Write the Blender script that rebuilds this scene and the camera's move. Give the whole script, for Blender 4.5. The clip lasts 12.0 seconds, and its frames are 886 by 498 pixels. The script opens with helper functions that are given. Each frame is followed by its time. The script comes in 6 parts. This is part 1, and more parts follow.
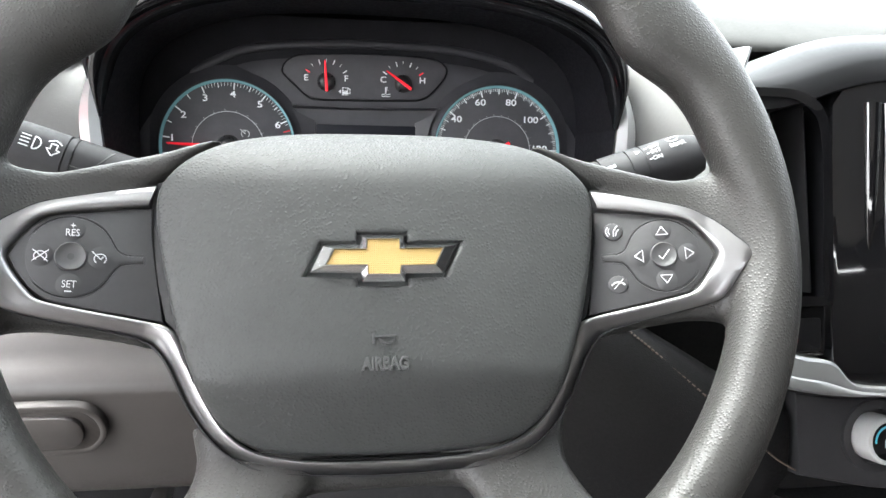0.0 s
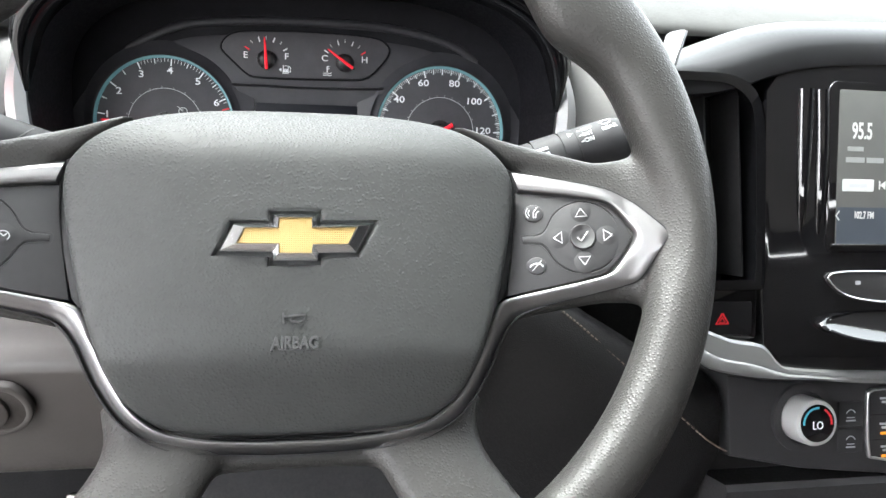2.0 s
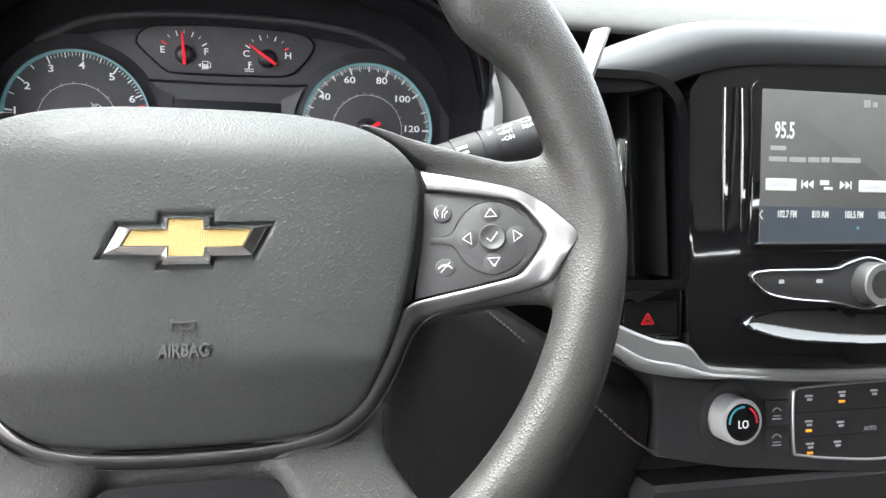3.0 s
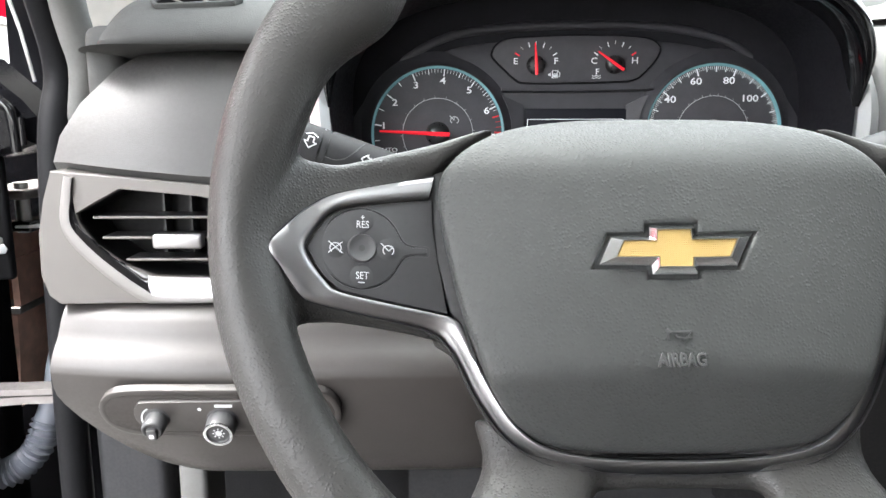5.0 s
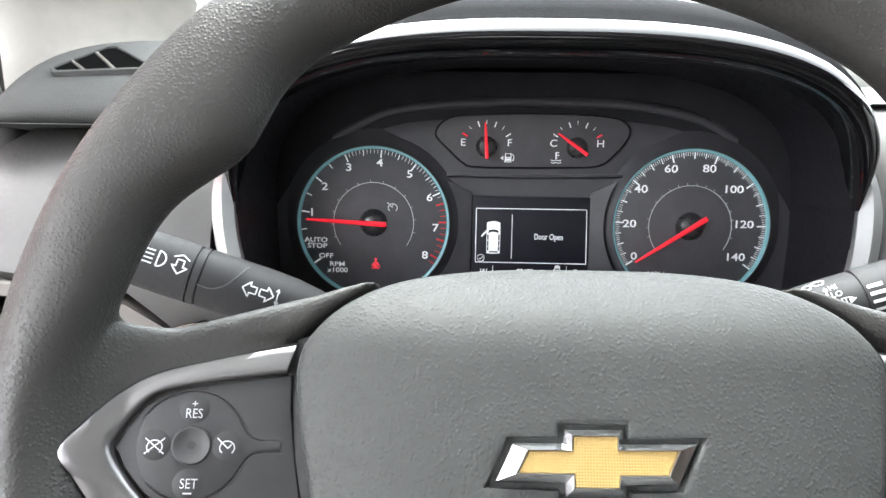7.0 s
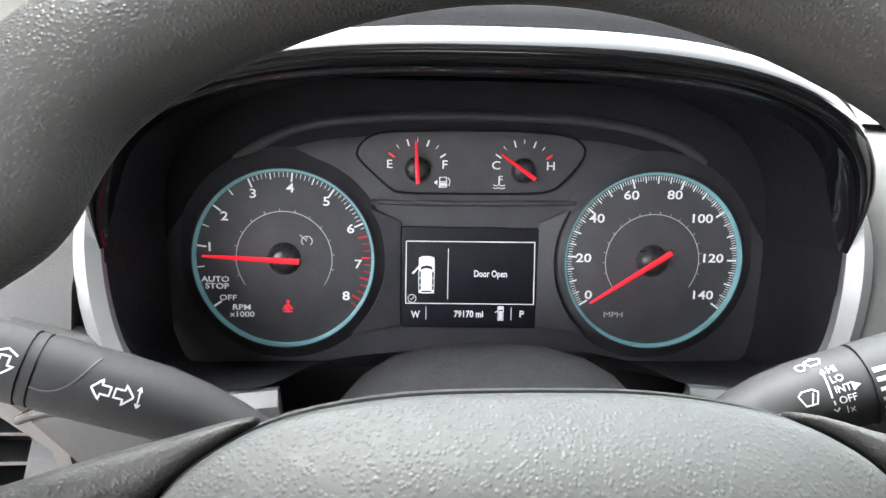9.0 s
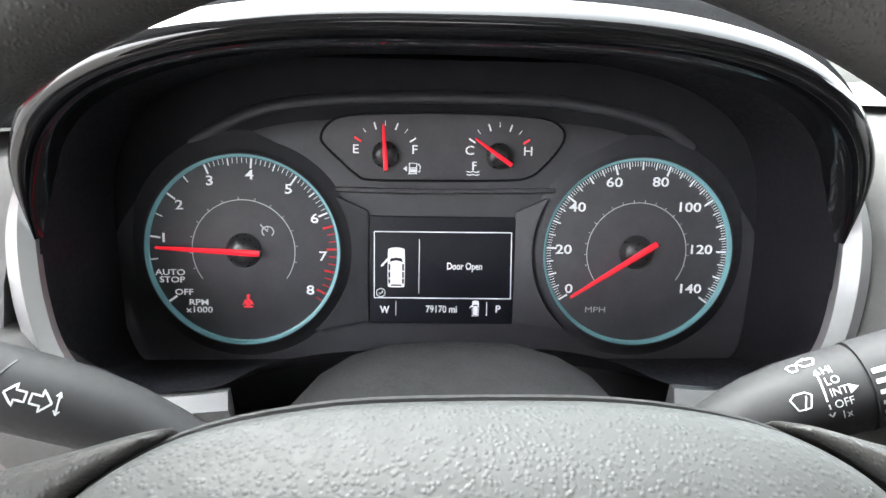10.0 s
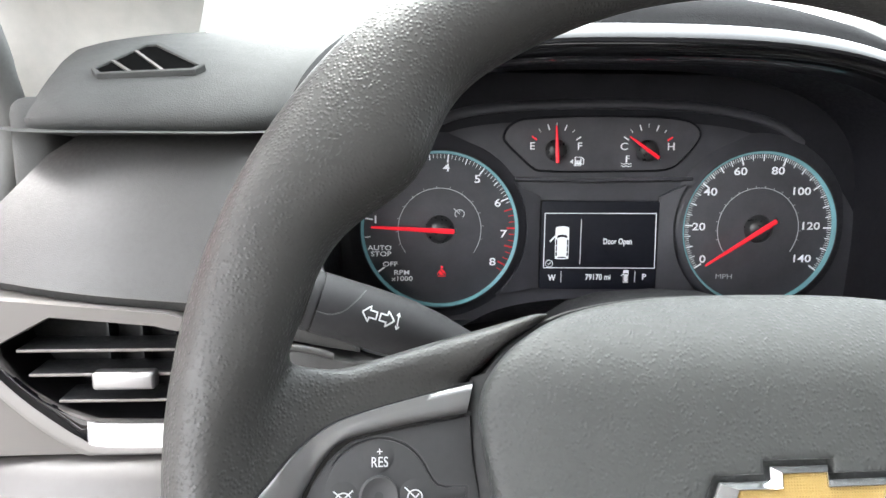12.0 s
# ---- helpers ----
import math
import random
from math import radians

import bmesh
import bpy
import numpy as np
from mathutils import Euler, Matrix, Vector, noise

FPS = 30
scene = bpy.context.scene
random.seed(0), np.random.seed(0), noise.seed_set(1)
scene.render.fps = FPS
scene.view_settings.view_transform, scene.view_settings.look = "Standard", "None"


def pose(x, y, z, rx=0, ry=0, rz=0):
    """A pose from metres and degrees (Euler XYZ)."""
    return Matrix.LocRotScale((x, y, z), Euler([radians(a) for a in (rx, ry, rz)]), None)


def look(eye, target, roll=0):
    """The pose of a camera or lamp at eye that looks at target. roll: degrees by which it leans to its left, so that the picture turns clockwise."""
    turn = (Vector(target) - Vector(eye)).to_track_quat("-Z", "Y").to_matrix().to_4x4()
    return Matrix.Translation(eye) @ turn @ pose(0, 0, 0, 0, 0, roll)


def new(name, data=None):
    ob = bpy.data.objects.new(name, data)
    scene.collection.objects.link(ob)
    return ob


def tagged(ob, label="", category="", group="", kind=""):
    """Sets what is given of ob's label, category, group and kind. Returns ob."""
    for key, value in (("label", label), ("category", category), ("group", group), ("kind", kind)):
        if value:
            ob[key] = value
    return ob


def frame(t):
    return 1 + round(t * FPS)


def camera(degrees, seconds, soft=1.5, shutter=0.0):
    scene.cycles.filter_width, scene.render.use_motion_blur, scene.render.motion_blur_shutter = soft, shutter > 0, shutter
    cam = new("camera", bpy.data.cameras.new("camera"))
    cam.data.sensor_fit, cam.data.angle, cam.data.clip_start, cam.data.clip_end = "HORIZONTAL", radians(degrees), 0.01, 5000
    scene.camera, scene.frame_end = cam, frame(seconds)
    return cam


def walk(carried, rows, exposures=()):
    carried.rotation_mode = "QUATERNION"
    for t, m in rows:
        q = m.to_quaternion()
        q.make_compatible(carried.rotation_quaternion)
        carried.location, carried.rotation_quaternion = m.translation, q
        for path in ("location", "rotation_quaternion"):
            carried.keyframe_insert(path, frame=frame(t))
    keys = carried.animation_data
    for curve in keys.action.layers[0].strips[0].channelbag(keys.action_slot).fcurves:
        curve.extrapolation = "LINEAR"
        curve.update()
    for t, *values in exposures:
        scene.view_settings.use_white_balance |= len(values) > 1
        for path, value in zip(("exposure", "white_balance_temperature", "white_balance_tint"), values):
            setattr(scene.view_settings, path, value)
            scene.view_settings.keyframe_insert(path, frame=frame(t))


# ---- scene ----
cam = camera(61.1, 12.0)
PATH = [
    (0, (-0.027, 0.028, 1.251), (0.289, 1.977, 0.934), 1.4),
    (0.5, (-0.043, 0.018, 1.253), (0.176, 1.976, 0.909), 1.9),
    (1, (-0.037, 0.011, 1.254), (0.189, 1.966, 0.898), 2.0),
    (1.5, (-0.035, 0.013, 1.254), (0.255, 1.959, 0.896), 2.0),
    (2, (0.0, 0.025, 1.25), (0.375, 1.956, 0.892), 2.2),
    (2.5, (0.027, 0.028, 1.25), (0.486, 1.942, 0.894), 2.5),
    (2.7, (0.029, 0.029, 1.25), (0.51, 1.937, 0.896), 2.5),
    (4.3, (-0.044, 0.041, 1.249), (0.196, 1.992, 0.878), 0.9),
    (4.5, (-0.065, 0.043, 1.25), (0.11, 2.001, 0.88), 0.6),
    (5, (-0.099, 0.044, 1.253), (-0.073, 2.009, 0.882), -0.1),
    (5.5, (-0.104, 0.041, 1.255), (-0.169, 2.006, 0.891), -0.2),
    (6, (-0.104, 0.041, 1.255), (-0.194, 2.008, 0.908), -0.0),
    (6.5, (-0.087, 0.07, 1.263), (-0.149, 2.041, 0.932), 0.3),
    (7, (-0.048, 0.125, 1.299), (-0.059, 2.096, 0.961), 0.8),
    (7.2, (-0.042, 0.15, 1.312), (-0.026, 2.122, 0.977), 0.7),
    (7.5, (-0.037, 0.186, 1.319), (0.021, 2.156, 0.978), 0.8),
    (7.7, (-0.036, 0.207, 1.32), (0.057, 2.173, 0.965), 1.0),
    (9.3, (-0.037, 0.202, 1.327), (0.103, 2.15, 0.895), 1.2),
    (9.5, (-0.031, 0.21, 1.325), (0.114, 2.156, 0.89), 1.2),
    (10, (-0.022, 0.226, 1.32), (0.12, 2.172, 0.879), 1.2),
    (10.5, (-0.021, 0.223, 1.321), (0.121, 2.17, 0.883), 1.0),
    (11, (-0.021, 0.222, 1.322), (0.127, 2.17, 0.896), 1.1),
    (11.5, (-0.044, 0.202, 1.319), (0.099, 2.155, 0.911), 0.9),
    (12, (-0.124, 0.143, 1.312), (0.008, 2.101, 0.925), 0.6),
]
walk(cam, [(t, look(eye, target, roll)) for t, eye, target, roll in PATH], [(0, 3.15), (6.5, 3.15), (7.7, 3.35), (11.2, 3.35), (12, 3.15)])

# ---------------------------------------------------------------- world and light
world = bpy.data.worlds.new("sky")
scene.world = world
world.use_nodes = True
wn, wl = world.node_tree.nodes, world.node_tree.links
sky = wn.new("ShaderNodeTexSky")
sky.sky_type, sky.sun_disc = "NISHITA", False
sky.sun_elevation, sky.sun_rotation = radians(65), radians(294)
sky.air_density, sky.dust_density, sky.ozone_density = 1.0, 4.0, 1.0
soften = wn.new("ShaderNodeHueSaturation")
soften.inputs["Saturation"].default_value = 0.15
wl.new(sky.outputs[0], soften.inputs["Color"])
wl.new(soften.outputs[0], wn["Background"].inputs[0])
wn["Background"].inputs[1].default_value = 0.47
sun = new("sun", bpy.data.lights.new("sun", "SUN"))
sun.data.energy, sun.data.angle, sun.data.color = 1.2, radians(30), (1.0, 0.97, 0.93)
sun.matrix_world = look((-2.1, 0.95, 5.0), (0, 0, 0))

# ---------------------------------------------------------------- materials
def mat(name, color, rough=0.5, metal=0.0, coat=0.0, grain=None, vary=0.12, emit=0.0, spec=0.5, mottle=60.0, rvary=0.08):
    """Principled surface with mottling at two scales and a fine relief. grain: (cells per metre, depth, 'leather' or 'fine')."""
    m = bpy.data.materials.new(name)
    m.use_nodes = True
    n, l = m.node_tree.nodes, m.node_tree.links
    b = n["Principled BSDF"]
    b.inputs["Metallic"].default_value = metal
    b.inputs["Coat Weight"].default_value = coat
    b.inputs["Coat Roughness"].default_value = 0.03
    b.inputs["Specular IOR Level"].default_value = spec
    tc = n.new("ShaderNodeTexCoord")
    big = n.new("ShaderNodeTexNoise")
    big.inputs["Scale"].default_value, big.inputs["Detail"].default_value = mottle, 6
    l.new(tc.outputs["Object"], big.inputs["Vector"])
    ramp = n.new("ShaderNodeMapRange")
    ramp.inputs[1].default_value, ramp.inputs[2].default_value = 0.3, 0.7
    ramp.inputs[3].default_value, ramp.inputs[4].default_value = 1 - vary, 1 + vary
    l.new(big.outputs[0], ramp.inputs[0])
    mul = n.new("ShaderNodeVectorMath")
    mul.operation = "MULTIPLY"
    mul.inputs[0].default_value = color
    l.new(ramp.outputs[0], mul.inputs[1])
    l.new(mul.outputs[0], b.inputs["Base Color"])
    rr = n.new("ShaderNodeMapRange")
    rr.inputs[1].default_value, rr.inputs[2].default_value = 0.3, 0.7
    rr.inputs[3].default_value, rr.inputs[4].default_value = max(0.02, rough - rvary), min(1, rough + rvary)
    fine = n.new("ShaderNodeTexNoise")
    fine.inputs["Scale"].default_value, fine.inputs["Detail"].default_value = mottle * 7, 4
    l.new(tc.outputs["Object"], fine.inputs["Vector"])
    l.new(fine.outputs[0], rr.inputs[0])
    l.new(rr.outputs[0], b.inputs["Roughness"])
    if grain:
        cells, depth, kind = grain
        bump = n.new("ShaderNodeBump")
        bump.inputs["Strength"].default_value = 1.0
        bump.inputs["Distance"].default_value = depth
        if kind == "leather":
            warp = n.new("ShaderNodeTexNoise")
            warp.inputs["Scale"].default_value, warp.inputs["Detail"].default_value = cells * 0.45, 2
            l.new(tc.outputs["Object"], warp.inputs["Vector"])
            mix = n.new("ShaderNodeVectorMath")
            mix.operation = "MULTIPLY_ADD"
            mix.inputs[1].default_value = (0.45 / cells,) * 3
            l.new(warp.outputs["Color"], mix.inputs[0])
            l.new(tc.outputs["Object"], mix.inputs[2])
            cell = n.new("ShaderNodeTexVoronoi")
            cell.feature = "SMOOTH_F1"
            cell.inputs["Smoothness"].default_value = 0.35
            cell.inputs["Scale"].default_value = cells
            l.new(mix.outputs[0], cell.inputs["Vector"])
            crease = n.new("ShaderNodeMapRange")
            crease.inputs[1].default_value, crease.inputs[2].default_value = 0.05, 0.62
            crease.inputs[3].default_value, crease.inputs[4].default_value = 1.0, 0.0
            crease.interpolation_type = "SMOOTHSTEP"
            l.new(cell.outputs["Distance"], crease.inputs[0])
            swell = n.new("ShaderNodeTexNoise")
            swell.inputs["Scale"].default_value, swell.inputs["Detail"].default_value = cells * 0.22, 1
            l.new(tc.outputs["Object"], swell.inputs["Vector"])
            add = n.new("ShaderNodeMath")
            add.operation = "MULTIPLY_ADD"
            add.inputs[1].default_value = 0.3
            l.new(swell.outputs[0], add.inputs[0])
            l.new(crease.outputs[0], add.inputs[2])
            l.new(add.outputs[0], bump.inputs["Height"])
        elif kind == "grid":
            h = []
            for axis in ("X", "Y"):
                wv = n.new("ShaderNodeTexWave")
                wv.bands_direction = axis
                wv.inputs["Scale"].default_value = cells / math.pi * 1.0
                l.new(tc.outputs["Object"], wv.inputs["Vector"])
                h.append(wv.outputs[1])
            least = n.new("ShaderNodeMath")
            least.operation = "MINIMUM"
            l.new(h[0], least.inputs[0])
            l.new(h[1], least.inputs[1])
            l.new(least.outputs[0], bump.inputs["Height"])
        else:
            g = n.new("ShaderNodeTexNoise")
            g.inputs["Scale"].default_value, g.inputs["Detail"].default_value = cells, 3
            l.new(tc.outputs["Object"], g.inputs["Vector"])
            l.new(g.outputs[0], bump.inputs["Height"])
        l.new(bump.outputs[0], b.inputs["Normal"])
    if emit:
        b.inputs["Emission Color"].default_value = (*color, 1)
        b.inputs["Emission Strength"].default_value = emit * 0.1
    return m


LEATHER = mat("wheel_leather", (0.035, 0.0342, 0.033), 0.45, spec=0.40, grain=(780, 0.00014, "leather"), vary=0.06)
PAD = mat("airbag_vinyl", (0.043, 0.045, 0.0445), 0.55, spec=0.38, grain=(700, 0.00016, "leather"), vary=0.05)
PAD_SMOOTH = mat("airbag_lettering", (0.060, 0.062, 0.062), 0.42, vary=0.05)
GAP = mat("gap_black", (0.008, 0.008, 0.009), 0.7)
SATIN = mat("satin_metal", (0.36, 0.355, 0.36), 0.40, metal=1.0, vary=0.02, rvary=0.02)
CHROME = mat("chrome", (0.80, 0.81, 0.83), 0.20, metal=1.0, vary=0.02, rvary=0.03)
GOLD = mat("gold_enamel", (0.37, 0.25, 0.085), 0.42, metal=0.25, coat=0.25, grain=(1100, 0.00016, "grid"), vary=0.02)
SWITCH = mat("switch_plastic", (0.042, 0.042, 0.044), 0.5, grain=(3000, 0.00004, "fine"), vary=0.06)
SWITCH_LIGHT = mat("switch_button_plastic", (0.058, 0.058, 0.060), 0.5, grain=(3000, 0.00004, "fine"), vary=0.06)
PRINT = mat("white_print", (0.56, 0.57, 0.58), 0.6, vary=0.03)
GLOSS = mat("gloss_black", (0.006, 0.006, 0.007), 0.06, coat=1.0, vary=0.05, rvary=0.03)
SATIN_BLACK = mat("satin_black_top", (0.012, 0.012, 0.013), 0.34, spec=0.14, vary=0.05, rvary=0.03)
HOOD_GLOSS = mat("hood_gloss_black", (0.006, 0.006, 0.007), 0.09, coat=0.3, spec=0.45, vary=0.05, rvary=0.03)
FUNNEL = mat("funnel_black", (0.016, 0.016, 0.020), 0.45, spec=0.3, grain=(3500, 0.00002, "fine"))
MATTE = mat("matte_black", (0.020, 0.020, 0.024), 0.75, spec=0.15, grain=(3500, 0.00005, "fine"))
HOOD_TOP = mat("hood_top_vinyl", (0.010, 0.010, 0.011), 0.9, spec=0.06, grain=(900, 0.0001, "leather"))
FACE = mat("dial_face", (0.062, 0.061, 0.069), 0.6, grain=(4500, 0.00003, "fine"))
FACE_RIM = mat("cluster_mask", (0.050, 0.050, 0.058), 0.5, grain=(3500, 0.00004, "fine"))
TEAL = mat("teal_ring", (0.16, 0.36, 0.40), 0.35, emit=0.2, vary=0.05)
LIT = mat("lit_white", (0.8, 0.82, 0.85), 0.5, emit=0.36, vary=0.02)
LIT_DIM = mat("lit_grey", (0.5, 0.52, 0.55), 0.5, emit=0.12, vary=0.02)
LIT_RED = mat("lit_red", (0.95, 0.03, 0.05), 0.45, emit=0.6, vary=0.02)
CAP = mat("needle_cap", (0.030, 0.030, 0.032), 0.32, vary=0.05)
NEEDLE = mat("needle_red", (0.9, 0.02, 0.04), 0.4, emit=0.55, vary=0.02)
DARK_RED = mat("dim_red", (0.6, 0.02, 0.03), 0.45, emit=0.25, vary=0.02)
DISPLAY = mat("display_glass", (0.008, 0.009, 0.015), 0.5, spec=0.25, vary=0.03)
DASH = mat("dash_vinyl", (0.060, 0.0605, 0.0595), 0.85, spec=0.12, grain=(900, 0.0001, "leather"), vary=0.06)
DASH_MID = mat("dash_soft_panel", (0.037, 0.036, 0.035), 0.5, grain=(1500, 0.00005, "leather"), vary=0.05)
LOWER = mat("lower_dash_plastic", (0.036, 0.032, 0.030), 0.42, grain=(1800, 0.00005, "fine"), vary=0.05)
TRIM_GREY = mat("vent_trim_grey", (0.125, 0.116, 0.11), 0.42, metal=0.3, vary=0.02, rvary=0.02)
SILVER = mat("silver_paint", (0.55, 0.56, 0.57), 0.32, metal=0.85, vary=0.015, rvary=0.02)
VENT_BLACK = mat("vent_black", (0.008, 0.008, 0.009), 0.4, spec=0.2, rvary=0.02, vary=0.05)
SLAT = mat("vent_slat_plastic", (0.016, 0.016, 0.017), 0.4, vary=0.05)
FOOT = mat("shade_filler_dark", (0.014, 0.014, 0.016), 0.8, vary=0.2)
CARPET = mat("carpet", (0.02, 0.02, 0.021), 0.95, grain=(1500, 0.001, "fine"), vary=0.3)
STALK = mat("stalk_plastic", (0.028, 0.028, 0.030), 0.6, spec=0.22, grain=(2500, 0.00004, "fine"), vary=0.05)
# Darker than the stalk plastic: shade from wheel and hood is in this colour.
SHROUD = mat("shaded_shroud_plastic", (0.009, 0.009, 0.010), 0.75, spec=0.10, grain=(2500, 0.00004, "fine"), vary=0.25, mottle=120)
STITCH = mat("stitch_thread", (0.14, 0.11, 0.09), 0.8, vary=0.2)
PAINT = mat("car_paint_black", (0.005, 0.005, 0.006), 0.12, coat=0.45, spec=0.4, vary=0.05, rvary=0.04)
EDGE = mat("door_edge_grey", (0.055, 0.055, 0.056), 0.5, vary=0.1)
VOID = mat("slot_shade_black", (0.004, 0.004, 0.004), 1.0, spec=0.0)
CLIMATE_BLACK = mat("climate_plastic", (0.036, 0.036, 0.039), 0.45, grain=(3000, 0.00004, "fine"), vary=0.06)
BOLSTER = mat("bolster_vinyl", (0.008, 0.008, 0.009), 0.6, spec=0.25, grain=(900, 0.0001, "leather"), vary=0.06)
STRIP = mat("satin_grey_strip", (0.27, 0.274, 0.278), 0.38, metal=0.45, vary=0.02, rvary=0.02)
BEAD = mat("bead_grey", (0.20, 0.19, 0.185), 0.34, metal=0.35, vary=0.02, rvary=0.02)
KNOB_SILVER = mat("knob_silver", (0.58, 0.585, 0.59), 0.32, metal=0.2, vary=0.02, rvary=0.02)
LIP = mat("polished_lip", (0.48, 0.48, 0.50), 0.16, metal=1.0, vary=0.02, rvary=0.02)
DOOR = mat("door_shell_black", (0.004, 0.004, 0.005), 0.18, spec=0.15, vary=0.1)
STRAP = mat("strap_steel", (0.19, 0.175, 0.17), 0.5, metal=0.5, vary=0.15)
RUBBER = mat("weatherstrip_rubber", (0.007, 0.007, 0.008), 0.6, spec=0.1, vary=0.1)
CREAM = mat("pillar_cloth", (0.45, 0.44, 0.41), 0.9, spec=0.2, grain=(900, 0.0002, "fine"), vary=0.05)
PILLAR = mat("pillar_trim", (0.10, 0.099, 0.096), 0.7, grain=(1200, 0.00015, "fine"), vary=0.06)
BROWN = mat("recess_shade_brown", (0.022, 0.018, 0.016), 0.6, vary=0.1)
STEEL = mat("zinc_steel", (0.55, 0.54, 0.52), 0.38, metal=0.9, vary=0.15)
CONDUIT = mat("conduit_plastic", (0.13, 0.14, 0.165), 0.5, vary=0.1)
COPPER = mat("waxed_jamb", (0.70, 0.45, 0.36), 0.4, metal=0.1, vary=0.2)
SCREEN = mat("radio_screen", (0.085, 0.087, 0.085), 0.4, spec=0.3, emit=0.45, vary=0.05)
SCREEN_BAR = mat("radio_bar", (0.055, 0.065, 0.08), 0.4, spec=0.3, emit=0.35, vary=0.03)
SCREEN_INK = mat("screen_ink", (0.55, 0.56, 0.56), 0.5, emit=0.22, vary=0.02)
INK_DIM = mat("screen_ink_dim", (0.26, 0.27, 0.27), 0.5, emit=0.3, vary=0.02)
AMBER = mat("amber_led", (1.0, 0.35, 0.03), 0.4, emit=1.0, vary=0.02)
CYAN = mat("cyan_print", (0.06, 0.30, 0.40), 0.4, emit=0.2, vary=0.02)
HEADLINER = mat("headliner", (0.34, 0.33, 0.31), 0.95, grain=(900, 0.0004, "fine"), vary=0.06)
WARM = mat("cabin_trim", (0.075, 0.060, 0.052), 0.8, grain=(900, 0.0003, "fine"), vary=0.1)
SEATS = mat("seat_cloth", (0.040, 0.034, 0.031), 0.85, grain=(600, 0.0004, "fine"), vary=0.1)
CONCRETE = mat("lot_concrete", (0.10, 0.097, 0.092), 0.9, grain=(160, 0.004, "fine"), vary=0.25, mottle=3)
WALL = mat("white_plaster", (0.37, 0.36, 0.345), 0.85, grain=(60, 0.003, "fine"), vary=0.06, mottle=2)
RED = mat("red_panel", (0.20, 0.002, 0.008), 0.9, spec=0.0, vary=0.05, mottle=3)


def tinted_glass(name, tint):
    """Thin clear pane with a light tint and a faint gloss."""
    m = bpy.data.materials.new(name)
    m.use_nodes = True
    n, l = m.node_tree.nodes, m.node_tree.links
    clear, gloss, mix = n.new("ShaderNodeBsdfTransparent"), n.new("ShaderNodeBsdfGlossy"), n.new("ShaderNodeMixShader")
    clear.inputs[0].default_value = (*tint, 1)
    gloss.inputs["Roughness"].default_value = 0.02
    mix.inputs[0].default_value = 0.03
    l.new(clear.outputs[0], mix.inputs[1])
    l.new(gloss.outputs[0], mix.inputs[2])
    l.new(mix.outputs[0], n["Material Output"].inputs[0])
    return m


GLASS = tinted_glass("windscreen_glass", (0.80, 0.825, 0.82))
# Side tint far darker than car glass, to dim light from the right.
SIDE_GLASS = tinted_glass("side_glass_dimmer", (0.14, 0.145, 0.145))


# ---------------------------------------------------------------- building helpers
K = 0.001


def plane_pose(x, y, z, lean=0.0, yaw=0.0):
    """A pose whose x runs right, y up a plane that leans away by lean degrees, and z out of it to the driver."""
    return pose(x, y, z, 90 - lean, 0, yaw) if not yaw else pose(x, y, z, 0, 0, yaw) @ pose(0, 0, 0, 90 - lean, 0, 0)


def thing(name, m, label, category, group="", kind=""):
    ob = new(name)
    ob.matrix_world = m
    return tagged(ob, label, category, group, kind)


def part(name, bm, material, parent=None, label="", smooth=40):
    me = bpy.data.meshes.new(name)
    bmesh.ops.recalc_face_normals(bm, faces=bm.faces)
    bm.to_mesh(me)
    bm.free()
    me.materials.append(material)
    if smooth:
        me.shade_smooth()
        me.set_sharp_from_angle(angle=radians(smooth))
    ob = new(name, me)
    ob.parent = parent
    if label:
        ob["label"] = label
    return ob


def catmull(pts, n=6, closed=False):
    """A smooth line through the points, n steps from one to the next."""
    p = [Vector(q) for q in pts]
    out, c = [], len(p)
    for i in range(c if closed else c - 1):
        a, b, d, e = (p[(i + k) % c] if closed else p[min(max(i + k, 0), c - 1)] for k in (-1, 0, 1, 2))
        for s in range(n):
            t = s / n
            out.append(0.5 * ((2 * b) + (d - a) * t + (2 * a - 5 * b + 4 * d - e) * t * t + (3 * b - a - 3 * d + e) * t ** 3))
    if not closed:
        out.append(p[-1])
    return out


def loft(bm, rings, closed=True, cap=True):
    """Faces between rings of as many points each."""
    vs = [[bm.verts.new(q) for q in r] for r in rings]
    n = len(vs[0])
    for a, b in zip(vs, vs[1:]):
        for i in range(n if closed else n - 1):
            j = (i + 1) % n
            bm.faces.new((a[i], a[j], b[j], b[i]))
    if cap and closed:
        bm.faces.new(vs[0])
        bm.faces.new(vs[-1])
    return vs


def inset(pts, d):
    """The closed outline, moved inward by d."""
    area = sum(a[0] * b[1] - b[0] * a[1] for a, b in zip(pts, pts[1:] + pts[:1]))
    s = 1 if area > 0 else -1
    out, n = [], len(pts)
    for i in range(n):
        p, q, r = Vector(pts[i - 1][:2]), Vector(pts[i][:2]), Vector(pts[(i + 1) % n][:2])
        e, f = (q - p), (r - q)
        e = e.normalized() if e.length > 1e-9 else f.normalized()
        f = f.normalized() if f.length > 1e-9 else e
        ne, nf = Vector((-e.y, e.x)) * s, Vector((-f.y, f.x)) * s
        m = ne + nf
        m = m / max(0.35, m.length_squared) * 2 if m.length > 1e-6 else ne
        out.append(q + m * d)
    return out


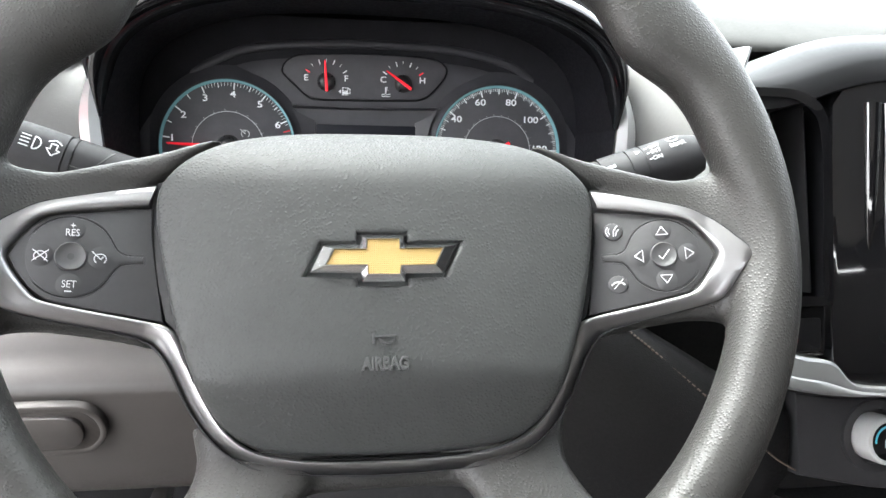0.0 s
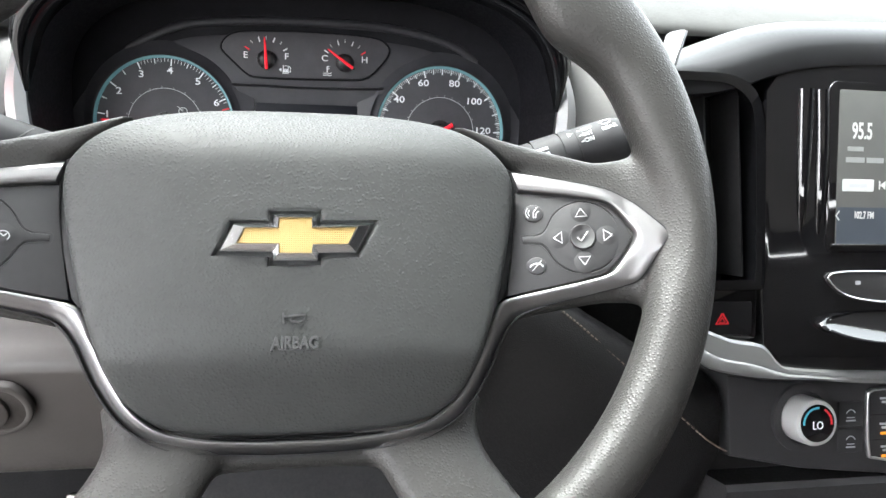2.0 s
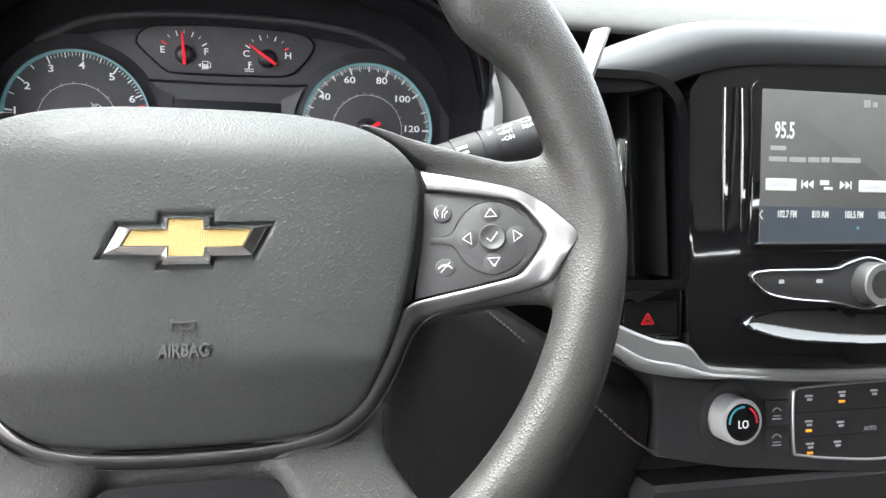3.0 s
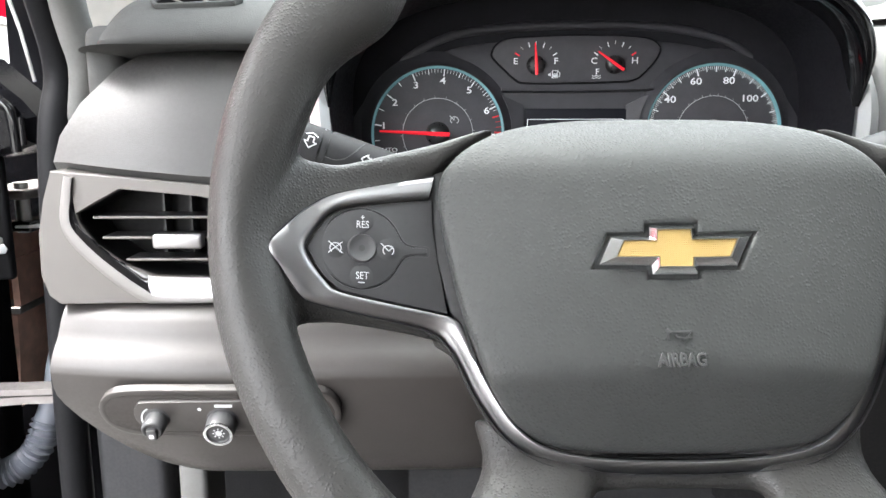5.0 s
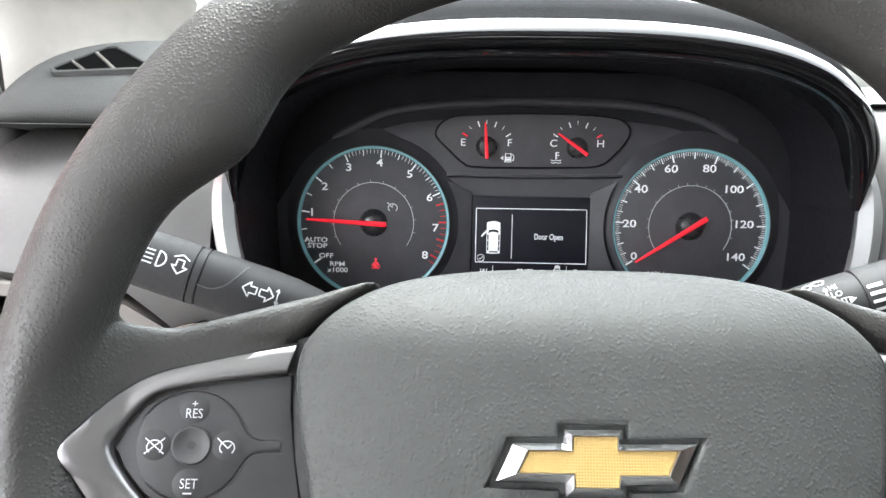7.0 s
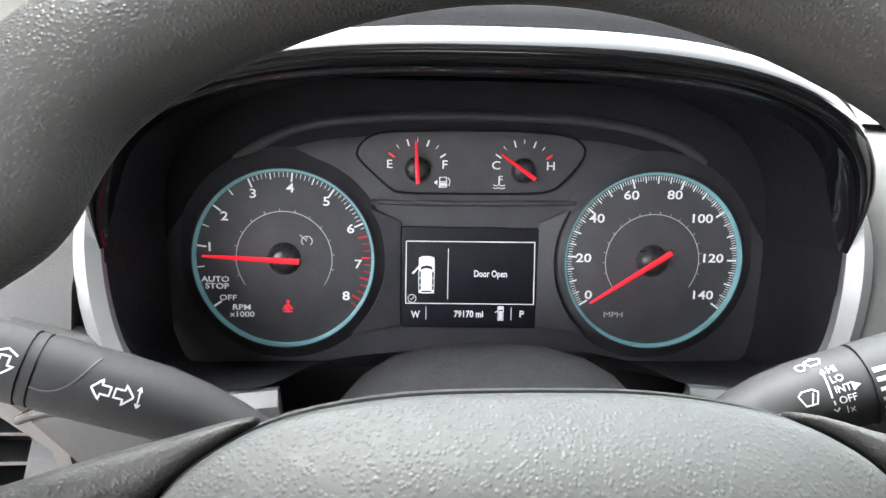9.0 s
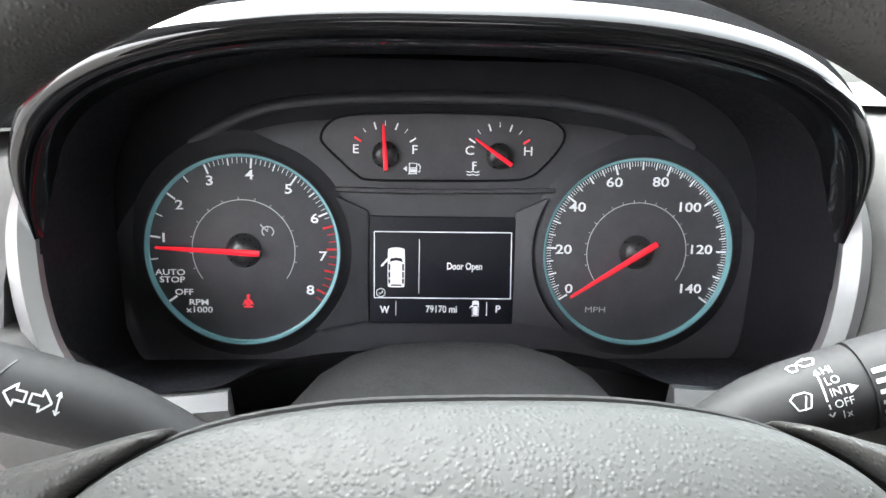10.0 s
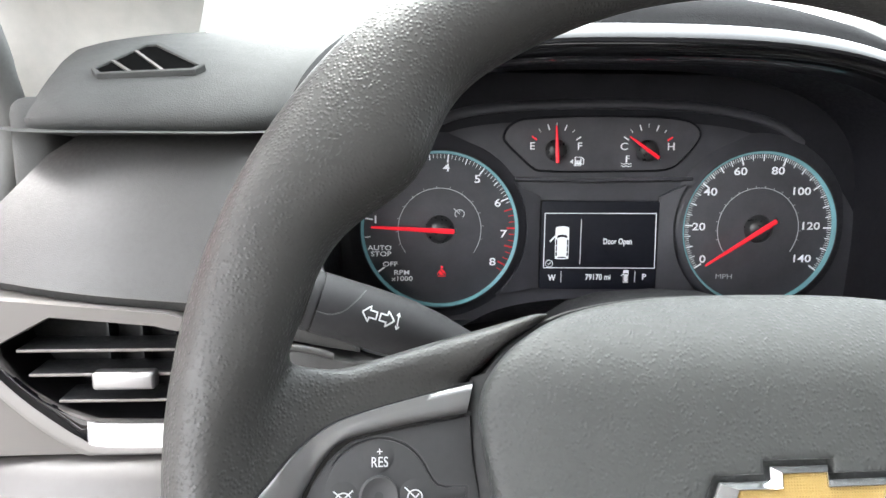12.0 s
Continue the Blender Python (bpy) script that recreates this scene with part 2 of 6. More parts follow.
def slab(pts, z0, z1, r=0.0006, zf=None):
    """A plate with a rounded upper edge; outline in mm, heights in mm."""
    bm = bmesh.new()
    pts = [Vector(p[:2]) for p in pts]
    zf = zf or (lambda u, v: 0.0)
    rr = r / K
    rings = []
    for d, z in ((0, z0), (0, z1 - rr), (rr * 0.3, z1 - rr * 0.3), (rr, z1)):
        o = inset(pts, d) if d else pts
        rings.append([(p.x * K, p.y * K, (z + zf(p.x, p.y)) * K) for p in o])
    loft(bm, rings)
    return bm


def ellipse(cx, cy, rx, ry, n=32, a0=0.0, a1=360.0):
    full = abs(a1 - a0) >= 360
    return [Vector((cx + rx * math.cos(radians(a0 + (a1 - a0) * i / (n if full else n - 1))), cy + ry * math.sin(radians(a0 + (a1 - a0) * i / (n if full else n - 1))))) for i in range(n)]


def rrect(cx, cy, w, h, r, n=4):
    out = []
    for sx, sy, a in ((1, 1, 0), (-1, 1, 90), (-1, -1, 180), (1, -1, 270)):
        out += ellipse(cx + sx * (w / 2 - r), cy + sy * (h / 2 - r), r, r, n + 1, a, a + 90)
    return out


def band(outer, inner, z0, z1, zf=None, r=0.4):
    """A strip between two lines of as many points, with rounded edges; in mm."""
    zf = zf or (lambda u, v: 0.0)
    bm = bmesh.new()
    cols = []
    for o, i in zip(outer, inner):
        o, i = Vector(o[:2]), Vector(i[:2])
        w = max((i - o).length, 1e-6)
        f = min(0.45, r / w)
        row = []
        for t, z in ((0, z0), (0, z1 - r), (f, z1), (0.5, z1 + 0.25 * r), (1 - f, z1), (1, z1 - r), (1, z0)):
            p = o.lerp(i, t)
            row.append((p.x * K, p.y * K, (z + zf(p.x, p.y)) * K))
        cols.append(row)
    loft(bm, cols, closed=True, cap=True)
    return bm


def ring(cx, cy, r0, r1, z0, z1, n=72, a0=0.0, a1=360.0):
    """A flat ring or an arc of one, in mm."""
    bm = bmesh.new()
    full = abs(a1 - a0) >= 360
    rows = []
    for i in range(n if full else n + 1):
        a = radians(a0 + (a1 - a0) * i / n)
        c, s = math.cos(a), math.sin(a)
        rows.append([((cx + c * q) * K, (cy + s * q) * K, z * K) for q, z in ((r0, z0), (r0, z1), (r1, z1), (r1, z0))])
    if full:
        rows.append(rows[0])
    loft(bm, rows, closed=True, cap=not full)
    if full:
        bmesh.ops.remove_doubles(bm, verts=bm.verts, dist=1e-7)
    return bm


def tube(points, radii, n=12, cap=True, flat=1.0):
    """A round bar along points; radii in metres, one or one a point."""
    bm = bmesh.new()
    pts = [Vector(p) for p in points]
    if not hasattr(radii, "__len__"):
        radii = [radii] * len(pts)
    rings, side = [], None
    for i, p in enumerate(pts):
        d = (pts[min(i + 1, len(pts) - 1)] - pts[max(i - 1, 0)]).normalized()
        if side is None:
            side = d.cross(Vector((0.03, 0.02, 1))).normalized()
        side = (side - d * side.dot(d)).normalized()
        up = side.cross(d)
        rings.append([p + side * (math.cos(2 * math.pi * k / n) * radii[i]) + up * (math.sin(2 * math.pi * k / n) * radii[i] * flat) for k in range(n)])
    loft(bm, rings, cap=cap)
    return bm


def line(pts, w, z, h=0.25):
    """A printed stroke of width w along 2D points, in mm."""
    bm = bmesh.new()
    p = [Vector(q[:2]) for q in pts]
    rows = []
    for i, q in enumerate(p):
        d = (p[min(i + 1, len(p) - 1)] - p[max(i - 1, 0)])
        d = d.normalized() if d.length else Vector((1, 0))
        s = Vector((-d.y, d.x)) * w / 2
        rows.append([((q.x + s.x) * K, (q.y + s.y) * K, z * K), ((q.x + s.x) * K, (q.y + s.y) * K, (z + h) * K), ((q.x - s.x) * K, (q.y - s.y) * K, (z + h) * K), ((q.x - s.x) * K, (q.y - s.y) * K, z * K)])
    loft(bm, rows)
    return bm


def merge(*bms):
    out = bmesh.new()
    for b in bms:
        me = bpy.data.meshes.new("tmp")
        b.to_mesh(me)
        b.free()
        out.from_mesh(me)
        bpy.data.meshes.remove(me)
    return out


def box(x0, x1, y0, y1, z0, z1, r=0.0):
    bm = bmesh.new()
    bmesh.ops.create_cube(bm, size=1)
    for v in bm.verts:
        v.co = Vector(((x0 + x1) / 2 + v.co.x * (x1 - x0), (y0 + y1) / 2 + v.co.y * (y1 - y0), (z0 + z1) / 2 + v.co.z * (z1 - z0)))
    if r:
        bmesh.ops.bevel(bm, geom=bm.edges[:], offset=r, segments=3, affect="EDGES", profile=0.5)
    return bm


def text(name, body, cap, parent, material, u, v, n, align="CENTER", rot=0.0, wide=1.0, lift=0.2, label="", m=None, bold=0.0, bevel=0.0):
    """Printed letters with a cap height in mm, centred on (u, v) in mm."""
    cu = bpy.data.curves.new(name, "FONT")
    cu.body, cu.size, cu.align_x, cu.align_y, cu.extrude = body, cap * K / 0.70, align, "CENTER", lift * K / 2
    cu.resolution_u = 3
    cu.offset = bold * cap * K
    cu.bevel_depth = bevel * K
    tmp = bpy.data.objects.new(name, cu)
    scene.collection.objects.link(tmp)
    bpy.context.view_layer.update()
    me = bpy.data.meshes.new_from_object(tmp)
    bpy.data.objects.remove(tmp)
    me.transform((m or pose(u * K, v * K, n * K, 0, 0, rot)) @ Matrix.Diagonal((wide, 1, 1, 1)))
    me.materials.clear()
    me.materials.append(material)
    ob = new(name, me)
    ob.parent = parent
    if label:
        ob["label"] = label
    return ob


def ribbon(sections):
    """A closed bar lofted through quads of four corners."""
    bm = bmesh.new()
    loft(bm, sections)
    return bm


# ---------------------------------------------------------------- setting
def build_setting():
    g = box(-60, 60, -60, 60, -0.3, 0.0)
    tagged(part("ground", g, CONCRETE, smooth=0), "grey concrete of the lot round the car", "ground", kind="structure")
    # Unseen height above the band and the rear end shape the left light.
    wall = box(-6.3, -6.0, -2.5, 16, -0.02, 7.5)
    tagged(part("wall_outside", wall, WALL, smooth=0), "white plastered wall beside the parking lot", "wall", kind="structure")
    stripe = box(-5.996, -5.95, -2.5, 16, 2.47, 3.6)
    tagged(part("red_band", stripe, RED, smooth=0), "bright red painted band along the white wall", "sign band", kind="structure")
    ledge = box(-6.0, -5.9, -2.5, 16, 2.37, 2.466, 0.01)
    tagged(part("wall_ledge", ledge, WALL, smooth=0), "pale ledge under the red band", "ledge", kind="structure")
    # cabin shell
    tagged(part("cabin_floor", box(-0.45, 1.25, -1.9, 0.95, 0.40, 0.45), CARPET, smooth=0), "dark carpeted floor of the car", "floor", kind="structure")
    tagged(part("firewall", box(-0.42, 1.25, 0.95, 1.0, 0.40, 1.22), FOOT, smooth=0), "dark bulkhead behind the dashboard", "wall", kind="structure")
    tagged(part("headliner", box(-0.42, 1.25, -1.9, 0.28, 1.70, 1.76), HEADLINER, smooth=0), "beige cloth headliner under the roof", "ceiling", kind="structure")
    # Rail out of view, added to block high light from the left.
    rail = box(-0.50, -0.39, -1.9, 0.34, 1.55, 1.72, 0.03)
    tagged(part("unseen_roof_rail", rail, HEADLINER), "unseen beige roof rail above the door, added to shade the wheel rim", "roof rail", kind="structure")
    tagged(part("cabin_side", box(1.22, 1.27, -1.9, 0.95, 0.45, 1.12), WARM, smooth=0), "dark lower side of the cabin", "wall", kind="structure")
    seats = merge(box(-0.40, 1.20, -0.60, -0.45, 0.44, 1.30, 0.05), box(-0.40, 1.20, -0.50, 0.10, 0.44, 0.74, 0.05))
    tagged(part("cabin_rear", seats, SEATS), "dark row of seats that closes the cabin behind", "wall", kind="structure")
    # Closed dark wall out of view; it keeps light from the right off the wheel.
    tagged(part("far_side_light_block", box(1.20, 1.27, -1.9, -0.02, 1.12, 1.70), FOOT, smooth=0), "unseen dark wall that blocks light behind the far front window", "wall", kind="structure")
    tagged(part("cabin_side_rear", box(-0.50, -0.45, -1.9, -0.66, 0.40, 1.10), WARM, smooth=0), "dark side of the cabin behind the door opening", "wall", kind="structure")
    tagged(part("centre_pillar", box(-0.50, -0.45, -0.80, -0.66, 1.10, 1.70), WARM, smooth=0), "dark door pillar behind the driver", "pillar", kind="structure")
    screen = ribbon([[(-0.47 + 0.12 * (y < 0.6), y, z), (1.27, y, z), (1.27, y + 0.003, z + 0.005), (-0.47 + 0.12 * (y < 0.6), y + 0.003, z + 0.005)] for y, z in ((0.28, 1.725), (0.60, 1.635), (0.95, 1.52), (1.22, 1.415))])
    tagged(part("windscreen", screen, GLASS, smooth=0), "clear lightly tinted windscreen", "window", kind="structure")
    tagged(part("side_window", box(1.235, 1.240, -0.02, 0.95, 1.12, 1.60), SIDE_GLASS, smooth=0), "unseen far side window, tinted dark to dim the light from there", "window", kind="structure")
    tagged(part("cabin_roof_rear", box(-0.45, 1.25, -1.95, -1.9, 1.52, 1.76), WARM, smooth=0), "rear edge of the roof", "wall", kind="structure")


build_setting()

# ---------------------------------------------------------------- steering wheel
WHEEL = plane_pose(0.0, 0.347, 1.200, 24)


def spoke_z(u, v):
    """Height of the spokes' face: low at the hub, rising to the rim."""
    return -13.2 + max(0.0, abs(u) - 98) * 0.27 + max(0.0, abs(u) - 148) * 0.34


def skin(ob, size, rounds):
    """Fuses the overlapping bodies of one mesh into a single rounded skin."""
    r = ob.modifiers.new("skin", "REMESH")
    r.mode, r.voxel_size, r.use_smooth_shade = "VOXEL", size, True
    f = ob.modifiers.new("fillet", "SMOOTH")
    f.factor, f.iterations = 0.5, rounds
    return ob


def pad_z(u, v):
    z = 4.0 - 8.0 * (abs(u) / 97.0) ** 3.2
    if v > 26:
        z -= (v - 26) ** 2 * 0.0172
    if v < -56:
        z -= (-56 - v) * 0.46
    z -= 0.0008 * min(0, v + 10) ** 2 * 0.6
    return z


def build_wheel():
    w = thing("steering_wheel", WHEEL, "black grained leather-wrapped steering wheel with silver spoke trim", "steering wheel")
    # rim
    bm = bmesh.new()
    rings, n = [], 160
    for i in range(n):
        a = 2 * math.pi * i / n
        deg = math.degrees(a) % 360
        rin = 161.0
        for c, depth, wd in ((34, 17.5, 10), (146, 17.5, 10), (15, 5.0, 10), (165, 5.0, 10)):
            d = (deg - c + 180) % 360 - 180
            rin -= depth * math.exp(-(d / wd) ** 2)
        rin -= 13.0 * math.exp(-(((deg - 90 + 180) % 360 - 180) / 50) ** 6)
        rout = 190.0
        near = sum(math.exp(-(((deg - g + 180) % 360 - 180) / 9) ** 2) for g in (-5.6, 185.6))
        mid, half = (rin + rout) / 2 - 0.5 * near, (rout - rin) / 2 + 0.5 * near
        ring_pts = []
        for k in range(20):
            b = 2 * math.pi * k / 20
            cb, sb = math.cos(b), math.sin(b)
            e = 0.9 if cb > 0 or sb < 0 else 0.9 + 0.75 * near
            q = mid + half * math.copysign(abs(cb) ** e, cb)
            z = 4.0 + 15.0 * math.copysign(abs(sb) ** e, sb)
            ring_pts.append((q * math.cos(a) * K, (14 + q * math.sin(a)) * K, z * K))
        rings.append(ring_pts)
    rings.append(rings[0])
    loft(bm, rings, cap=False)
    bmesh.ops.remove_doubles(bm, verts=bm.verts, dist=1e-6)
    bodies = [bm]
    # side spokes
    for sgn in (-1, 1):
        bm = bmesh.new()
        rings = []
        for u, top, bot in ((70, 40, -60), (84, 45, -50), (96.5, 42.2, -41), (99.6, 41.6, -40), (100.0, 41.4, -39.4), (103, 40.8, -38), (108, 39.5, -36.8), (124, 36.5, -34.2), (140, 35.5, -32.4), (150, 36, -33), (160, 38, -36), (170, 40, -40)):
            zc = spoke_z(u, 0) - 11 - (16 if u < 99.8 else 3.0 if u < 102 else 0)
            mid, half = (top + bot) / 2, (top - bot) / 2
            rr = []
            for k in range(28):
                b = 2 * math.pi * k / 28
                cb, sb = math.cos(b), math.sin(b)
                rr.append((sgn * u * K, (mid + half * math.copysign(abs(cb) ** 0.75, cb)) * K, (zc + 10.0 * math.copysign(abs(sb) ** 0.35, sb)) * K))
            rings.append(rr)
        loft(bm, rings)
        bodies.append(bm)
    # rounded shoulder along each side spoke's upper edge, running in beside the cushion
    for sgn in (-1, 1):
        bm = bmesh.new()
        rings = []
        for u, top, bot, zt in ((71, 54.6, 52.6, -12), (77, 53.6, 49.4, -10), (85, 51.6, 44.4, -10), (92, 49.6, 38.4, -10), (97, 48.4, 33.6, -10), (104, 46.6, 31.2, -9.8), (112, 44.4, 29.4, -9), (124, 40.8, 26.6, -7), (136, 37.0, 23.8, -4.5), (146, 35.0, 22.0, -2)):
            mid, half, zc, hz = (top + bot) / 2, (top - bot) / 2, (zt - 34) / 2, (zt + 34) / 2
            rings.append([(sgn * u * K, (mid + half * math.copysign(abs(math.cos(b)) ** 0.8, math.cos(b))) * K, (zc + hz * math.copysign(abs(math.sin(b)) ** 0.8, math.sin(b))) * K) for b in [2 * math.pi * k / 28 for k in range(28)]])
        loft(bm, rings)
        bodies.append(bm)
    # lower spokes
    for sgn in (-1, 1):
        bm = bmesh.new()
        rings = []
        for v, a, b2, z in ((-72, 83, 20, -30), (-86, 79, 22, -25.5), (-94, 80, 28, -22.5), (-102, 84, 34, -19), (-114, 92, 41, -14), (-130, 104, 49, -8), (-146, 116, 56, -3), (-156, 122, 60, 0)):
            mid, half = (a + b2) / 2, (a - b2) / 2
            rr = []
            for k in range(24):
                t = 2 * math.pi * k / 24
                cb, sb = math.cos(t), math.sin(t)
                rr.append((sgn * (mid + half * math.copysign(abs(cb) ** 0.8, cb)) * K, v * K, (z + 11 * math.copysign(abs(sb) ** 0.7, sb)) * K))
            rings.append(rr)
        loft(bm, rings)
        bodies.append(bm)
    # bar that joins the lower spokes
    rows = []
    for i in range(17):
        u = -54 + 108 * i / 16
        drop = -(u / 54) ** 2 * 3.0
        rows.append([((u) * K, (-95.2 + drop + 5.2 * math.copysign(abs(math.cos(b)) ** 0.8, math.cos(b))) * K, (-26 + 9 * math.sin(b)) * K) for b in [2 * math.pi * k / 14 for k in range(14)]])
    bm = bmesh.new()
    loft(bm, rows)
    bodies.append(bm)
    skin(part("rim", merge(*bodies), LEATHER, w, "one-piece grained rim with moulded spokes"), 0.0016, 20)
    part("cushion_lip", tube([(u * K, (-88.0 + (abs(u) / 52) ** 2.4 * 2.6) * K, -16 * K) for u in range(-50, 51, 5)], 0.0009, 8), GLOSS, w, "gloss black lip")
    # hub behind the cushion
    part("hub", slab(ellipse(0, -12, 82, 66, 40), -75, -20, 0.004), GAP, w)
    # airbag cushion
    half = [(0, 60.5), (34, 59.6), (64, 54.5), (83, 45), (94, 33.5), (97.5, 25), (97.5, 15), (94.5, -3), (88.5, -28), (82.5, -46), (76.5, -61), (69, -73), (58, -81.5), (44, -85.5), (22, -87), (0, -87.3)]
    right = catmull(half, 4)
    outline = [Vector((p.x, p.y)) for p in right] + [Vector((-p.x, p.y)) for p in reversed(right[1:-1])]
    gap_o = [a if -30 < a.y < 34 else b for a, b in zip(inset(outline, -3.4), inset(outline, -0.6))]
    outline = inset(outline, 0.9)
    part("cushion_gap", slab(gap_o, -30, -9, 0.0006, pad_z), GAP, w)
    outer = [Vector(p) for p in ((-32.5, -12.0), (-27.1, -0.5), (-11.3, -0.3), (-11.0, 3.8), (7.1, 3.9), (7.1, -0.4), (30.0, 0.0), (23.6, -12.4), (7.8, -12.6), (7.3, -16.0), (-10.9, -16.1), (-11.1, -12.3))]
    inner = [Vector(p) for p in ((-25.3, -9.1), (-22.1, -2.6), (-8.8, -2.5), (-8.5, 1.9), (5.0, 2.0), (5.0, -2.3), (23.5, -2.0), (19.9, -9.2), (5.4, -9.4), (4.8, -13.1), (-8.3, -13.1), (-8.3, -9.1))]
    well = inset(outer, -1.9)
    c = Vector((-1.5, -6.0))
    def cross(poly, a):
        """Where the ray from c at angle a leaves the closed outline."""
        d, best = Vector((math.cos(a), math.sin(a))), 0.0
        for p, q in zip(poly, poly[1:] + poly[:1]):
            e, f = q - p, p - c
            den = d.x * e.y - d.y * e.x
            if abs(den) > 1e-9:
                t, k = (f.x * e.y - f.y * e.x) / den, (f.x * d.y - f.y * d.x) / den
                if t > 0 and -1e-6 <= k <= 1 + 1e-6:
                    best = max(best, t)
        return c + d * best
    angles = sorted([2 * math.pi * (k + 0.37) / 180 - math.pi for k in range(180)] + [math.atan2(p.y - c.y, p.x - c.x) for p in well])
    rim_o, rim_w = [cross(outline, a) for a in angles], [cross(well, a) for a in angles]
    bm = bmesh.new()
    rings = [[(p.x * K, p.y * K, -34 * K) for p in rim_o]]
    for f, drop in ((0.0, 3.2), (0.012, 1.2), (0.03, 0.3), (0.06, 0), (0.1, 0), (0.16, 0), (0.23, 0), (0.31, 0), (0.4, 0), (0.5, 0), (0.6, 0), (0.7, 0), (0.8, 0), (0.9, 0), (0.97, 0), (0.993, 0.15), (1.0, 0.7)):
        rings.append([(q.x * K, q.y * K, (pad_z(q.x, q.y) - drop) * K) for q in (p.lerp(e, f) for p, e in zip(rim_o, rim_w))])
    rings.append([((p.x + (c.x - p.x) * 0.03) * K, (p.y + (c.y - p.y) * 0.03) * K, (pad_z(0, -5) - 3.4) * K) for p in rim_w])
    loft(bm, rings)
    pad = part("airbag_cushion", bm, PAD, w, "dark grey grained airbag cover with raised lettering", 50)
    text("raised_lettering", "AIRBAG", 5.0, pad, PAD_SMOOTH, -1.6, -50.4, pad_z(0, -50) + 0.35, wide=0.76, lift=1.0, bevel=0.3)
    part("raised_mark", merge(line([(-6.5, -37.6), (-6.5, -42.0)], 0.8, pad_z(0, -40) - 0.3, 0.9), line([(-6.5, -39.2), (2.6, -38.8), (1.6, -41.0), (-0.4, -41.8), (-3.2, -41.2), (-3.6, -40.2)], 0.8, pad_z(0, -40) - 0.3, 1.2)), PAD_SMOOTH, pad)
    # emblem: a bow-tie shaped badge
    base = pad_z(0, -5)
    bm = bmesh.new()
    loft(bm, [[(p.x * K, p.y * K, z * K) for p in o] for o, z in ((outer, base - 3.8), (outer, base - 0.2), (inset(outer, 0.35), base + 0.3), ([a.lerp(b, 0.86) for a, b in zip(outer, inner)], base + 2.5), ([a.lerp(b, 0.96) for a, b in zip(outer, inner)], base + 2.5), (inner, base + 1.9), (inner, base - 2))])
    badge = part("emblem", bm, CHROME, w, "bow-tie shaped badge, gold in a chrome edge", 20)
    part("emblem_field", slab(inset(inner, 0.05), base - 1.5, base + 2.0, 0.0002), GOLD, badge, "gold textured field", 20)
    # silver trim that frames the switch panels and the cushion's lower edge
    o = [(-98.6, 30.6), (-113, 27.2), (-131, 22.4), (-142.5, 18.4), (-151, 12.2), (-158, 3.8), (-163.6, -5), (-159, -13), (-152, -23.2), (-146.5, -26.2), (-131, -29.6), (-112, -33.4), (-102, -36), (-96, -39.5), (-90.0, -47.5), (-82.6, -62.5), (-74.4, -75), (-66, -83), (-54.6, -89.4), (-41, -92.2), (-19, -93.8), (0, -94.2)]
    i = [(-101, 21.2), (-119.5, 18.2), (-137.7, 14.1), (-144, 9.4), (-148.6, 2.4), (-151, -3.7), (-147.8, -10.6), (-143, -17), (-137.5, -21.4), (-122, -24.8), (-112, -26.6), (-97, -29.3), (-91.5, -30.9), (-87.4, -34.5), (-82.0, -47), (-75, -61), (-66.6, -73.8), (-55.8, -82.4), (-42, -86.2), (-27, -88.0), (-12, -88.7), (0, -88.8)]
    oc, ic = catmull(o, 5), catmull(i, 5)
    oc += [Vector((-p.x, p.y)) for p in reversed(oc[:-1])]
    ic += [Vector((-p.x, p.y)) for p in reversed(ic[:-1])]
    bm, rows = bmesh.new(), []
    for p, q in zip(oc, ic):
        p, q = Vector(p[:2]), Vector(q[:2])
        fall = 0.5 + 3.2 * max(0.0, min(1.0, (-24 - p.y) / 14))
        row = []
        for t, z in ((0, -8), (0, 1.4 - fall), (0.05, 2.0 - fall), (0.3, 2.2 - fall * 0.75), (0.42, 2.3 - fall * 0.55), (0.7, 2.7 - fall * 0.1), (0.86, 2.7), (0.96, 2.2), (1, 1.4), (1, -8)):
            e = p.lerp(q, t)
            row.append((e.x * K, e.y * K, (z + spoke_z(e.x, e.y)) * K))
        rows.append(row)
    loft(bm, rows)
    part("spoke_trim", bm, SATIN, w, "satin silver trim round the switch panels", 50)
    # leather-side shadow line outside the trim, laid in as a black strip
    part("trim_shadow_line", band([p + (p - q).normalized() * 0.9 for p, q in zip(oc, ic)], oc, -8, 0.4, spoke_z, 0.1), GAP, w)
    # switch panels
    panel = [(-99.8, 20.4), (-119, 17.3), (-136.8, 13.4), (-143, 8.8), (-147.6, 2.0), (-150, -3.7), (-146.8, -10.2), (-142, -16.3), (-136.8, -20.6), (-121.5, -23.8), (-93.2, -29.0), (-96.8, -8), (-99.2, 8)]
    for sgn in (-1, 1):
        pts = [(p[0] * -sgn, p[1]) for p in panel]
        sp = part("switch_panel", slab(pts, -8, 0.6, 0.0005, spoke_z), SWITCH, w, "dark grey switch panel with thumb buttons")
        cu, cv = 128.6 * sgn, -2.8
        zc = spoke_z(cu, cv)
        tilt = math.degrees(math.atan(0.27)) * -sgn
        m = pose(cu * K, cv * K, (zc + 0.6) * K, 0, tilt, 0)
        def on(bm):
            bm.transform(m)
            return bm
        # round pad with a short tongue to the hub, in a fine groove
        e = -sgn
        way = [(17.2 * math.cos(radians(g)) * e, 17.2 * math.sin(radians(g))) for g in range(24, 337, 6)]
